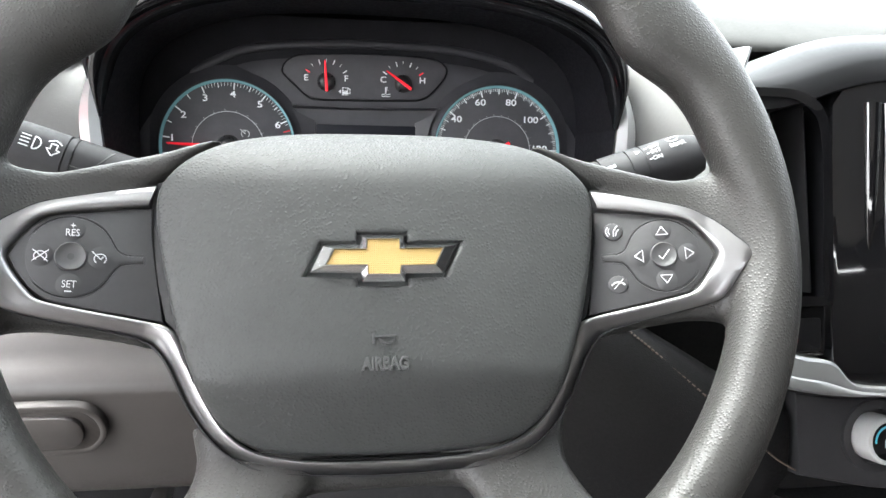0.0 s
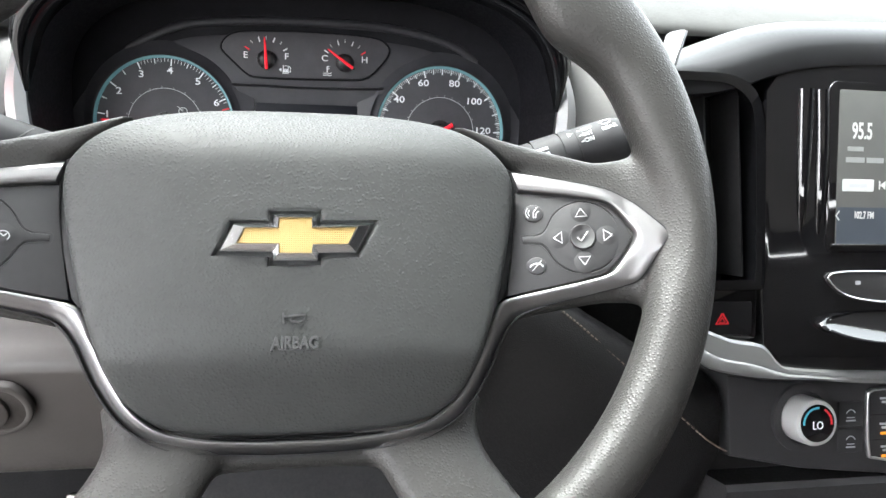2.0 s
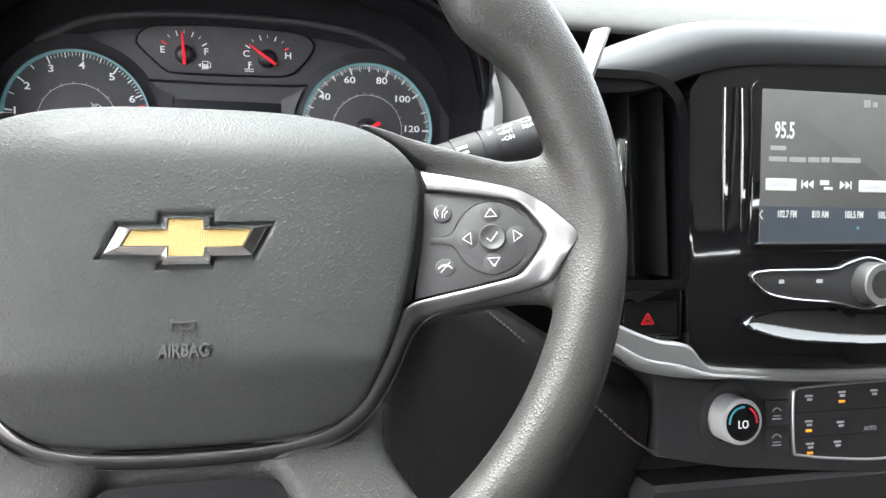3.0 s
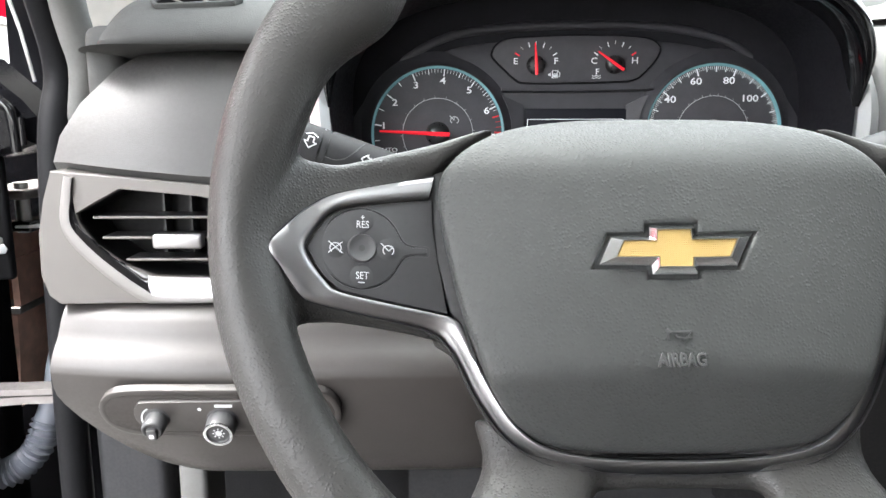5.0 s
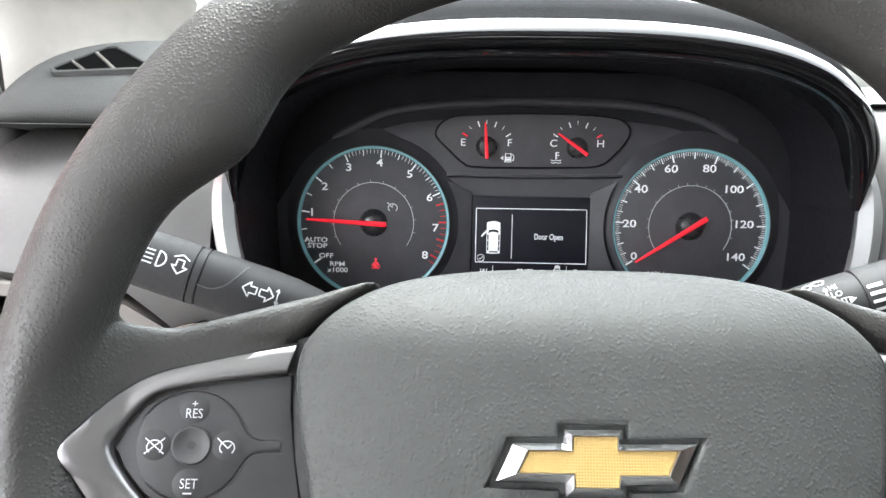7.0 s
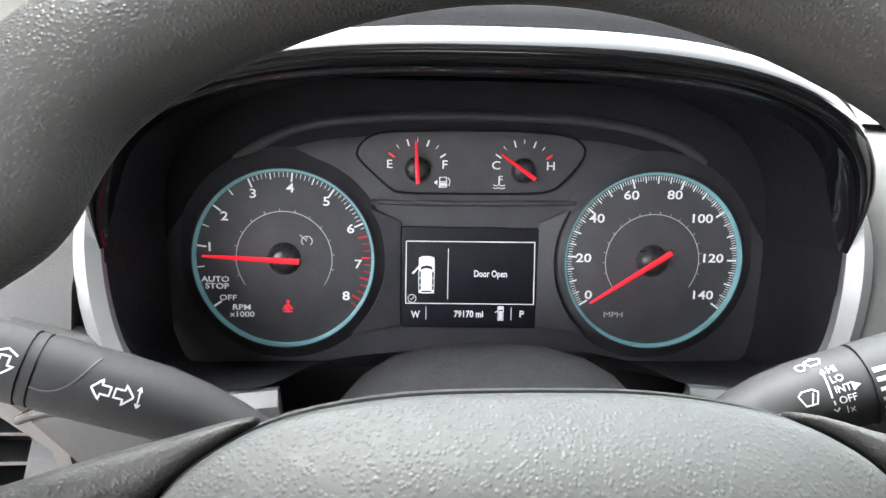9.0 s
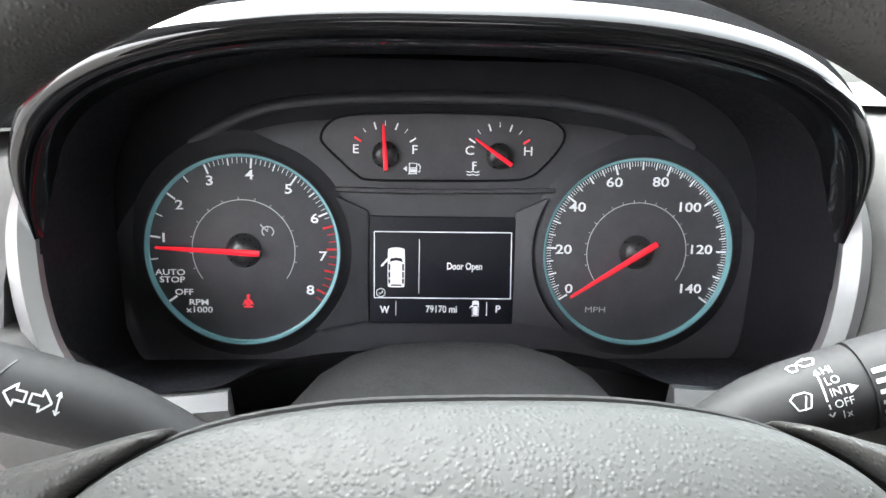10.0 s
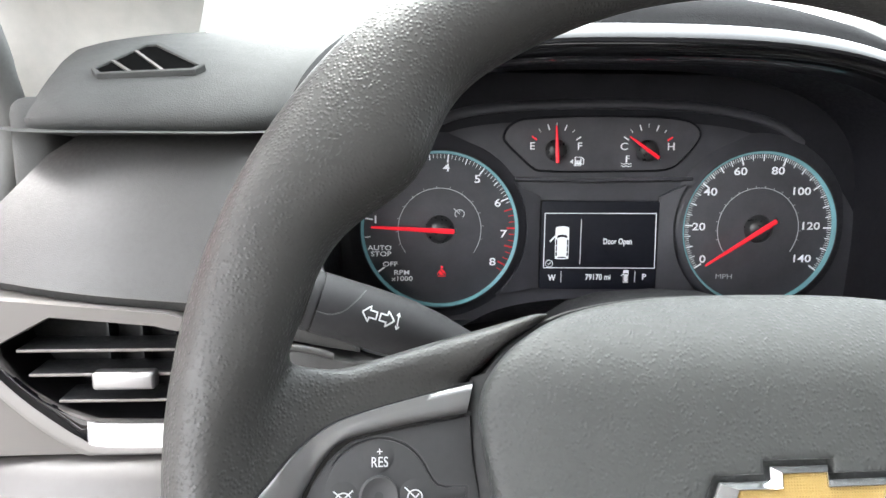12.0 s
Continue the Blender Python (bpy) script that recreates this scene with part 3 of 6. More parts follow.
        way += [(q[0] * e, q[1]) for q in ((17.4, -4.4), (19.0, -2.9), (21.4, -2.3), (28.0, -2.2), (28.6, -1.6), (28.6, 1.4), (28.0, 2.0), (21.4, 2.1), (19.0, 2.8), (17.4, 4.2))]
        way = [Vector(q) for q in way]
        part("button_groove", on(band(way + way[:1], inset(way, 0.55) + inset(way, 0.55)[:1], -0.6, 0.10, None, 0.05)), GAP, sp)
        part("button_lip", on(band(inset(way, -0.5) + inset(way, -0.5)[:1], way + way[:1], -0.6, 0.18, None, 0.2)), SWITCH_LIGHT, sp, "fine raised edge")
        part("button_pad", on(slab(inset(way, 0.6), -0.5, 0.5, 0.0005)), SWITCH, sp, "round four-way button pad")
        def dome(cx, cy, r, h):
            b2 = bmesh.new()
            loft(b2, [[((cx + math.cos(2 * math.pi * k / 24) * r * q) * K, (cy + math.sin(2 * math.pi * k / 24) * r * q) * K, (0.4 + z) * K) for k in range(24)] for q, z in ((1.0, 0), (0.85, h * 0.25), (0.6, h * 0.75), (0.35, h * 0.97), (0.05, h))])
            part("key_dome", on(b2), SWITCH, sp)
        for cx, cy in ((11.0, 0), (-11.0, 0), (0, 11.6), (0, -11.8)):
            dome(cx, cy, 5.2, 0.7)
        b2 = bmesh.new()
        loft(b2, [[(math.cos(2 * math.pi * k / 28) * r * K, math.sin(2 * math.pi * k / 28) * r * K, z * K) for k in range(28)] for r, z in ((6.2, 0.2), (6.0, 1.0), (5.6, 1.5), (5.1, 1.4), (4.2, 0.9), (2.6, 0.55), (0.1, 0.45))])
        part("centre_button", on(b2), SWITCH_LIGHT, sp, "dished centre button")
        def txt(body, cap, u, v, wide=1.0):
            text("print", body, cap, sp, PRINT, 0, 0, 0, wide=wide, lift=0.1, m=m @ pose(u * K, v * K, 1.25 * K))
        def stroke(pts2, wd=0.45, close=False, z=1.1):
            p2 = [Vector(q) for q in pts2]
            part("print", on(line(p2 + (p2[:1] if close else []), wd, z, 0.2)), PRINT, sp, smooth=0)
        if sgn < 0:
            txt("RES", 3.0, 0, 9.8, 0.82)
            txt("+", 2.6, 0, 12.8)
            txt("SET", 3.0, 0.2, -11.8, 0.82)
            stroke([(-1.3, -14.6), (1.3, -14.6)])
            for cx, kind in ((-11.0, 0), (11.0, 1)):
                arc = ellipse(cx, -0.6, 2.3, 2.1, 16, -50, 230)
                stroke(arc, 0.4)
                if kind == 0:
                    stroke([(cx - 2.9, 2.1), (cx + 2.9, -2.7)], 0.4)
                    stroke([(cx + 2.9, 2.1), (cx - 2.9, -2.7)], 0.4)
                else:
                    stroke([(cx + 0.2, -0.8), (cx - 3.2, 2.4)], 0.4)
                    stroke([(cx + 0.2, -0.8), (cx + 1.3, 0.4)], 0.4)
        else:
            for a in (0, 90, 180, 270):
                c2, s2 = math.cos(radians(a)), math.sin(radians(a))
                tri = [(13.4, 0), (9.6, 2.7), (9.6, -2.7)]
                stroke([(x * c2 - y * s2, x * s2 + y * c2) for x, y in tri], 0.55, True)
            stroke([(-2.4, -0.3), (-0.8, -1.9), (2.6, 2.4)], 0.6, z=0.75)
            for v0, kind in ((12.6, 0), (-12.6, 1)):
                part("thumb_key", on(slab(ellipse(-22.0, v0, 4.6, 4.2, 20), -0.4, 0.85, 0.0008)), SWITCH_LIGHT, sp)
                if kind == 0:
                    stroke(ellipse(-22.4, v0, 3.0, 3.0, 8, 130, 230), 0.4)
                    stroke(ellipse(-22.4, v0, 1.9, 1.9, 8, 130, 230), 0.4)
                    stroke([(-22.0, v0 - 2.4), (-21.8, v0 + 0.4), (-20.0, v0 + 2.6)], 0.5)
                    stroke([(-21.0, v0 - 2.4), (-20.6, v0 - 0.4), (-19.4, v0 + 0.8)], 0.5)
                else:
                    stroke(ellipse(-22.0, v0 - 1.4, 3.2, 2.4, 10, 20, 160), 0.7)
                    stroke([(-24.0, v0 - 2.2), (-19.6, v0 + 2.4)], 0.4)
    part("column_shaft", tube([(0, -0.012, -0.07), (0, -0.012, -0.22)], 0.028, 20), GAP, w)
    return w


build_wheel()

# ---------------------------------------------------------------- instrument cluster
CLUSTER = plane_pose(0.0, 0.598, 1.240, 2, -2)


def ticks(cx, cy, r1, specs):
    """Radial marks: (angle, length, width) each."""
    out = []
    for a, ln, wd in specs:
        c, s = math.cos(radians(a)), math.sin(radians(a))
        out.append(line([(cx + c * (r1 - ln), cy + s * (r1 - ln)), (cx + c * r1, cy + s * r1)], wd, 0.25, 0.15))
    return merge(*out)


def needle(parent, cx, cy, angle, length, tail, hub, z):
    bm = bmesh.new()
    loft(bm, [[((cx + math.cos(2 * math.pi * k / 32) * hub * q) * K, (cy + math.sin(2 * math.pi * k / 32) * hub * q) * K, h * z * K) for k in range(32)] for q, h in ((1.12, 0), (1.1, 0.12), (0.98, 0.3), (0.9, 0.55), (0.76, 0.76), (0.55, 0.9), (0.3, 0.97), (0.02, 1.0))])
    part("needle_hub", bm, CAP, parent, "black domed needle cap", 60)
    c, s = math.cos(radians(angle)), math.sin(radians(angle))
    def at(a, b):
        return (cx + c * a - s * b, cy + s * a + c * b)
    w = 0.62 + 0.0125 * length
    bm = bmesh.new()
    loft(bm, [[(*(q * K for q in at(a, b * f)), (z + h) * K) for a, b, f, h in ((d, e, -1, 0.0), (d, e, -1, 0.5), (d, e, 0, 1.1), (d, e, 1, 0.5), (d, e, 1, 0.0))] for d, e in ((-tail, w * 1.3), (-tail * 0.5, w * 1.35), (0, w * 1.3), (length * 0.6, w * 0.95), (length, w * 0.62), (length + 0.7, w * 0.2))])
    part("needle", bm, NEEDLE, parent, "lit red pointer", 25)
    part("needle_tail", slab([at(-tail - 0.9, -w * 1.5), at(-tail + 0.3, -w * 1.5), at(-tail + 0.3, w * 1.5), at(-tail - 0.9, w * 1.5)], z - 0.8, z + 0.9, 0.0004), CAP, parent)


def build_cluster():
    c = thing("instrument_cluster", CLUSTER, "dark instrument cluster with two round dials and a lit display", "instrument cluster")
    part("back_plate", slab(rrect(6, 5, 400, 170, 40), -16, -6, 0.001), MATTE, c)
    # mask behind the dials, with a soft outer slope, and the brow over the small gauges
    arch = catmull([(-192, -60), (-188, -10), (-166, 32), (-130, 58), (-90, 76), (-42, 82), (4, 83), (50, 82.5), (98, 77), (136, 62), (173, 36), (196, -6), (200, -60)], 5)
    arch = [Vector(p) for p in arch] + [Vector(q) for q in ((192, -88), (160, -106), (110, -114), (-100, -114), (-150, -106), (-184, -88))]
    bm = bmesh.new()
    loft(bm, [[(p.x * K, p.y * K, z * K) for p in (inset(arch, d) if d else arch)] for d, z in ((0, -30), (6, -20), (12, -12), (18, -7.5), (24, -5), (30, -3.7))])
    part("dial_mask", bm, FACE_RIM, c, smooth=80)
    ridge, rows = catmull([(-124, 45), (-104, 56.0), (-83, 64.2), (-58, 68.0), (-28, 70.0), (4, 70.8), (40, 70.4), (64, 69.3), (92, 65.2), (116, 58), (134, 47)], 6), []
    for k, p in enumerate(ridge):
        f = math.sin(math.pi * min(1, max(0, (k + 1) / (len(ridge) + 1)))) ** 0.5
        d = (Vector(ridge[min(k + 1, len(ridge) - 1)]) - Vector(ridge[max(k - 1, 0)])).normalized()
        nrm = Vector((-d.y, d.x))
        rows.append([((p.x + nrm.x * o) * K, (p.y + nrm.y * o) * K, (z * f - 6.0 * (1 - f) - 2.0) * K) for o, z in ((5.0, -7.0), (3.6, -2.2), (2.0, 0.4), (0.2, 1.2), (-1.4, 0.6), (-2.2, -0.8), (-2.6, -5.0))])
    bm = bmesh.new()
    loft(bm, rows)
    part("brow", bm, FACE_RIM, c, "soft raised brow over the small gauges", 80)
    for cx, cy, kind in ((-95.4, -6.2, 0), (104.6, -4.8, 1)):
        d = part("tachometer" if kind == 0 else "speedometer", slab(ellipse(cx, cy, 48.5, 48.5, 72), -6, 0.0, 0.0005), FACE, c, "round dark dial with white figures and teal edge")
        rows = []
        for i in range(73):
            ca, sa = math.cos(2 * math.pi * i / 72), math.sin(2 * math.pi * i / 72)
            rows.append([((cx + ca * q) * K, (cy + sa * q) * K, z * K) for q, z in ((48.5, -3), (48.5, 2.6), (48.9, 2.9), (49.5, 2.5), (50.0, 1.2), (51.2, 0.2), (53.4, -1.6), (57.5, -4.4), (63, -8.5))])
        bm = bmesh.new()
        loft(bm, rows, closed=True, cap=False)
        bmesh.ops.remove_doubles(bm, verts=bm.verts, dist=1e-6)
        part("dial_cone", bm, FACE_RIM, d, "dark rounded rim", 70)
        bm = bmesh.new()
        loft(bm, [[((cx + math.cos(2 * math.pi * k / 96) * q) * K, (cy + math.sin(2 * math.pi * k / 96) * q) * K, z * K) for k in range(96)] for q, z in ((46.9, -0.5), (46.9, 0.1), (47.6, 0.4), (48.3, 2.7), (48.6, 2.7), (48.6, -0.5))], cap=False)
        part("teal_edge", bm, TEAL, d, "teal lit edge ring", 30)
        part("inner_arc", ring(cx, cy, 25.5, 25.9, 0.05, 0.25, 60, -34, 215), LIT_DIM, d, smooth=0)
        if kind == 0:
            ang = lambda x: 171.6 - (x - 1) * 29.3
            marks = [(ang(x), 5.0, 0.9) for x in (1, 2, 3, 4, 5, 6)] + [(215, 5.0, 1.0)]
            marks += [(ang(x + 0.5), 3.6, 0.6) for x in (0, 1, 2, 3, 4, 5)]
            for a, ln, wd in marks:
                part("dial_mark", ticks(cx, cy, 46.6, [(a, ln, wd)]), LIT, d, smooth=0)
            tagged(part("fine_scale", ticks(cx, cy, 46.6, [(ang(1 + 0.1 * k), 2.6, 0.28) for k in range(21, 52) if k % 5]), LIT, d, smooth=0), kind="stuff")
            for k in range(11):
                part("red_mark", ticks(cx, cy, 46.6, [(ang(6.3 + 0.17 * k), 3.6 if k % 3 else 5.0, 0.5 if k % 3 else 1.0)]), DARK_RED, d, smooth=0)
            tagged(part("inner_scale", ticks(cx, cy, 27.2, [(201 - 17.8 * k, 1.4, 0.3) for k in range(13)]), LIT_DIM, d, smooth=0), kind="stuff")
            for x, (u, v) in enumerate(((-135.0, -0.4), (-126.6, 16.3), (-111.2, 28.6), (-91.5, 31.8), (-72.4, 25.0), (-59.7, 10.4), (-55.7, -8.9), (-62.2, -26.6)), 1):
                text("figure", str(x), 4.7, d, LIT, u, v, 0.3, wide=1.28, bold=0.02)
            for body, u, v, h in (("AUTO", -132.5, -18.0, 3.0), ("STOP", -131.7, -21.8, 3.0), ("OFF", -126.0, -28.2, 3.0), ("RPM", -118.8, -33.5, 3.0), ("x1000", -118.6, -37.4, 3.0)):
                text("dial_print", body, h, d, LIT, u, v, 0.3, wide=1.25, bold=0.012)
            part("warning_lamp", merge(slab(ellipse(-93.8, -29.9, 0.85, 0.95, 14), 0.1, 0.4, 0.0001), slab([(-94.7, -31.2), (-93.0, -31.2), (-92.2, -33.6), (-92.6, -35.0), (-95.0, -35.0), (-95.5, -33.6)], 0.1, 0.4, 0.0001), line([(-95.2, -32.0), (-96.6, -34.6)], 0.5, 0.1, 0.3), line([(-92.6, -32.0), (-91.2, -34.6)], 0.5, 0.1, 0.3), line([(-96.2, -35.6), (-91.4, -35.6)], 0.5, 0.1, 0.3)), LIT_RED, d, "lit red seat-belt warning lamp", 0)
            part("warning_belt", line([(-95.0, -31.4), (-92.4, -34.6)], 0.4, 0.35, 0.12), FACE, d, smooth=0)
            part("cruise_symbol", merge(line(ellipse(-83.1, 3.6, 2.9, 2.6, 16, -50, 230), 0.6, 0.1, 0.2), line([(-83.1, 3.6), (-86.8, 7.0)], 0.6, 0.1, 0.2), line([(-83.1, 4.6), (-83.1, 6.0)], 0.4, 0.1, 0.2)), LIT_DIM, d, smooth=0)
            needle(d, cx, cy, 177.2, 41.6, 9.0, 8.0, 6.0)
        else:
            ang = lambda x: 212.8 - x / 140 * 247
            for k in range(0, 141, 10):
                part("dial_mark", ticks(cx, cy, 46.6, [(ang(k), *((5.2, 1.0) if k % 20 == 0 else (4.2, 0.8)))]), LIT, d, smooth=0)
            for k in range(5, 141, 10):
                part("dial_mark", ticks(cx, cy, 46.6, [(ang(k), 3.6, 0.6)]), LIT, d, smooth=0)
            tagged(part("fine_scale", ticks(cx, cy, 46.6, [(ang(k), 2.4, 0.3) for k in range(0, 141) if k % 5]), LIT, d, smooth=0), kind="stuff")
            tagged(part("inner_scale", ticks(cx, cy, 27.2, [(ang(k), 1.4, 0.3) for k in range(10, 135, 7)]), LIT_DIM, d, smooth=0), kind="stuff")
            for x, (u, v) in zip(range(0, 141, 20), ((70.5, -24.4), (66.9, -3.8), (73.0, 18.1), (91.0, 30.9), (114.6, 31.4), (130.0, 18.8), (137.6, -3.0), (133.6, -23.8))):
                text("figure", str(x), 4.7, d, LIT, u, v, 0.3, wide=1.28, bold=0.02)
            text("dial_print", "MPH", 3.0, d, LIT_DIM, 84.9, -35.4, 0.3, wide=1.3)
            needle(d, cx, cy, 213.4, 40.5, 10.5, 8.0, 6.0)
    # fuel and temperature window
    win = catmull([(-55.8, 51.2), (-52.8, 56.8), (-44.5, 61.1), (-25, 62.6), (4, 63.5), (36.4, 63), (54.7, 61.4), (61.9, 58.1), (64.5, 53.2), (61.1, 46.1), (53, 37), (47.4, 33.2), (37.5, 31.6), (4.8, 30.8), (-30.6, 30.8), (-38.5, 33.2), (-47.4, 41), (-54, 47.4)], 5, True)
    g = part("gauge_window", slab(win, -4, -1.2, 0.0006), FACE, c, "dark window with fuel and temperature gauges")
    part("window_edge", band(inset(win, -1.3) + inset(win, -1.3)[:1], [Vector(p) for p in win] + [Vector(win[0])], -5, -1.9, None, 0.5), MATTE, g, smooth=70)
    for cx, cy, a, l, r, red in ((-24.4, 41.6, 93.5, "E", "F", 0), (32.2, 41.8, 145, "C", "H", 1)):
        t = merge(*[ticks(cx, cy, 18.0, [(x, 3.6 if k % 2 == 0 else 2.4, 0.8 if k % 2 == 0 else 0.35)]) for k, x in enumerate((147, 128, 108, 90, 70, 52, 33)) if (k != 0 or red) and (k != 6 or not red)])
        tagged(part("gauge_scale", t, LIT, g, smooth=0), kind="stuff")
        part("gauge_red_mark", ticks(cx, cy, 18.0, [(147 if not red else 33, 3.8, 1.0)]), LIT_RED, g, smooth=0)
        text("gauge_letter", l, 4.4, g, LIT, cx - 14.7, cy + 3.8, 0.0, wide=1.12, bold=0.012)
        text("gauge_letter", r, 4.4, g, LIT, cx + 14.5, cy + 3.9, 0.0, wide=1.12, bold=0.012)
        needle(g, cx, cy + 1.4, a, 14.6, 7.4, 6.0, 4.0)
    part("fuel_symbol", merge(line([(-12.4, 33.8), (-12.4, 39.0), (-8.8, 39.0), (-8.8, 33.8), (-13, 33.8)], 0.6, -0.6, 0.5), line([(-12.4, 36.6), (-8.8, 36.6)], 0.6, -0.6, 0.5), line([(-12.4, 35.2), (-8.8, 35.2)], 1.6, -0.6, 0.5), line([(-8.4, 35), (-7.2, 34.6), (-7.0, 37.6), (-8.2, 38.8)], 0.5, -0.6, 0.5), slab([(-15.6, 36.2), (-13.6, 37.6), (-13.6, 34.8)], -1.0, 0.0, 0.0001)), LIT, g, smooth=0)
    part("coolant_symbol", merge(line([(19.4, 36.0), (19.4, 40.2)], 0.9, -0.6, 0.5), line([(19.4, 40), (21.2, 40)], 0.5, -0.6, 0.5), line([(19.4, 38.4), (21.2, 38.4)], 0.5, -0.6, 0.5), line([(16.2, 35.4), (17.8, 34.9), (19.4, 35.5), (21, 34.9), (22.6, 35.4)], 0.5, -0.6, 0.5), line([(16.2, 33.9), (17.8, 33.4), (19.4, 34), (21, 33.4), (22.6, 33.9)], 0.5, -0.6, 0.5)), LIT, g, smooth=0)
    # centre display
    part("ledge", ribbon([[(u * K, v * K, -4 * K), (u * K, v * K, 1.6 * K), (u * K, (v - 1.6) * K, 2.0 * K), (u * K, (v - 3.0) * K, -4 * K)] for u, v in ((-49, 26.4), (0, 26.0), (61, 27.4))]), FACE_RIM, c, "narrow ledge under the small gauges", 20)
    for cx, cy, u0, a0, a1 in ((104.6, -4.8, 41.8, 150, 229), (-95.4, -6.2, -33.0, 31, -49)):
        rows = []
        for i in range(13):
            f = i / 12
            a = radians(a0 + (a1 - a0) * f)
            v = 14.6 - 57.6 * f
            p, q = (u0, v), (cx + 54.4 * math.cos(a), cy + 54.4 * math.sin(a))
            rows.append([(p[0] * K, p[1] * K, -5 * K), (p[0] * K, p[1] * K, -1.4 * K), (q[0] * K, q[1] * K, 1.6 * K), (q[0] * K, q[1] * K, -5 * K)])
        part("display_cheek", ribbon(rows), FACE_RIM, c, "sloping cheek beside the display", 30)
    s = part("display", slab(rrect(5.0, -16.0, 74, 56, 1.0), -4, -1.0, 0.0003), DISPLAY, c, "lit information display showing an open-door message")
    fr = [(-29.8, 4.2), (40, 4.4), (40.6, -30.3), (-29.8, -30.3), (-29.8, 4.2)]
    part("display_frame", merge(*[line([fr[k], fr[k + 1]], 0.5, -0.9, 0.12) for k in range(4)]), LIT, s, smooth=0)
    for u, v0, v1 in ((-6.9, 0.5, -27.8), (-18.6, -32.4, -39.6), (28.4, -32.2, -39.4)):
        part("display_rule", line([(u, v0), (u, v1)], 0.4, -0.9, 0.12), LIT, s, smooth=0)
    text("display_text", "Door Open", 3.6, s, LIT, 16.4, -13.5, -0.85, wide=0.74, lift=0.1, bold=0.03)
    text("display_text", "W", 3.6, s, LIT, -24.4, -36.8, -0.85, wide=0.85, lift=0.1, bold=0.05)
    text("display_text", "79170 mi", 3.6, s, LIT, 4.9, -36.3, -0.85, wide=0.84, lift=0.1, bold=0.03)
    text("display_text", "P", 3.6, s, LIT, 34.2, -36.0, -0.85, wide=1.0, lift=0.1, bold=0.05)
    def car(cx, cy, k):
        body = slab(catmull([(cx + x * k, cy + y * k, 0) for x, y in ((-3.4, 9.8), (0, 10.4), (3.4, 9.8), (4.3, 7.6), (4.3, -8.6), (3.6, -10.2), (0, -10.5), (-3.6, -10.2), (-4.3, -8.6), (-4.3, 7.6))], 3, True), -1.0, -0.82, 0.0001)
        part("car_symbol", body, LIT, s, smooth=0)
        dark = [slab([(cx + x * k, cy + y * k) for x, y in ((-3.3, 2.6), (-2.9, 4.6), (0, 5.2), (2.9, 4.6), (3.3, 2.6), (2.2, 3.3), (0, 3.7), (-2.2, 3.3))], -1.0, -0.70, 0.00002)]
        for e in (-1, 1):
            for y0, y1 in ((1.8, -1.6), (-2.2, -5.4), (-6.0, -8.4)):
                dark.append(line([(cx + e * 3.5 * k, cy + y0 * k), (cx + e * 3.5 * k, cy + y1 * k)], 0.9 * k, -0.85, 0.12))
        dark.append(line([(cx - 2.6 * k, cy - 9.3 * k), (cx + 2.6 * k, cy - 9.3 * k)], 0.7 * k, -0.85, 0.12))
        for b in dark:
            part("car_symbol", b, DISPLAY, s, smooth=0)
        part("car_symbol", line([(cx - 4.2 * k, cy + 4.4 * k), (cx - 7.6 * k, cy + 0.6 * k)], 0.9 * k + 0.1, -0.9, 0.12), LIT, s, smooth=0)
    car(-18.6, -14.3, 1.0)
    car(22.6, -35.6, 0.4)
    part("check_symbol", merge(line(ellipse(-26.4, -27.6, 2.2, 2.2, 20) + ellipse(-26.4, -27.6, 2.2, 2.2, 20)[:1], 0.35, -0.9, 0.12), line([(-27.4, -27.6), (-26.6, -28.5), (-25.2, -26.5)], 0.4, -0.9, 0.12)), LIT, s, smooth=0)


build_cluster()


# ---------------------------------------------------------------- binnacle hood
HX = 0.0065


def hood_edge(a):
    """Point on the hood's lip; a runs from 0 at the right tip to 180 at the left one."""
    c, s = math.cos(radians(a)), math.sin(radians(a))
    x = HX - 0.001 + 0.171 * math.copysign(abs(c) ** 0.69, c)
    z = 1.253 + 0.0825 * abs(s) ** 0.69
    y = 0.535 - 0.033 * abs(s) ** 0.7
    return Vector((x, y, z))


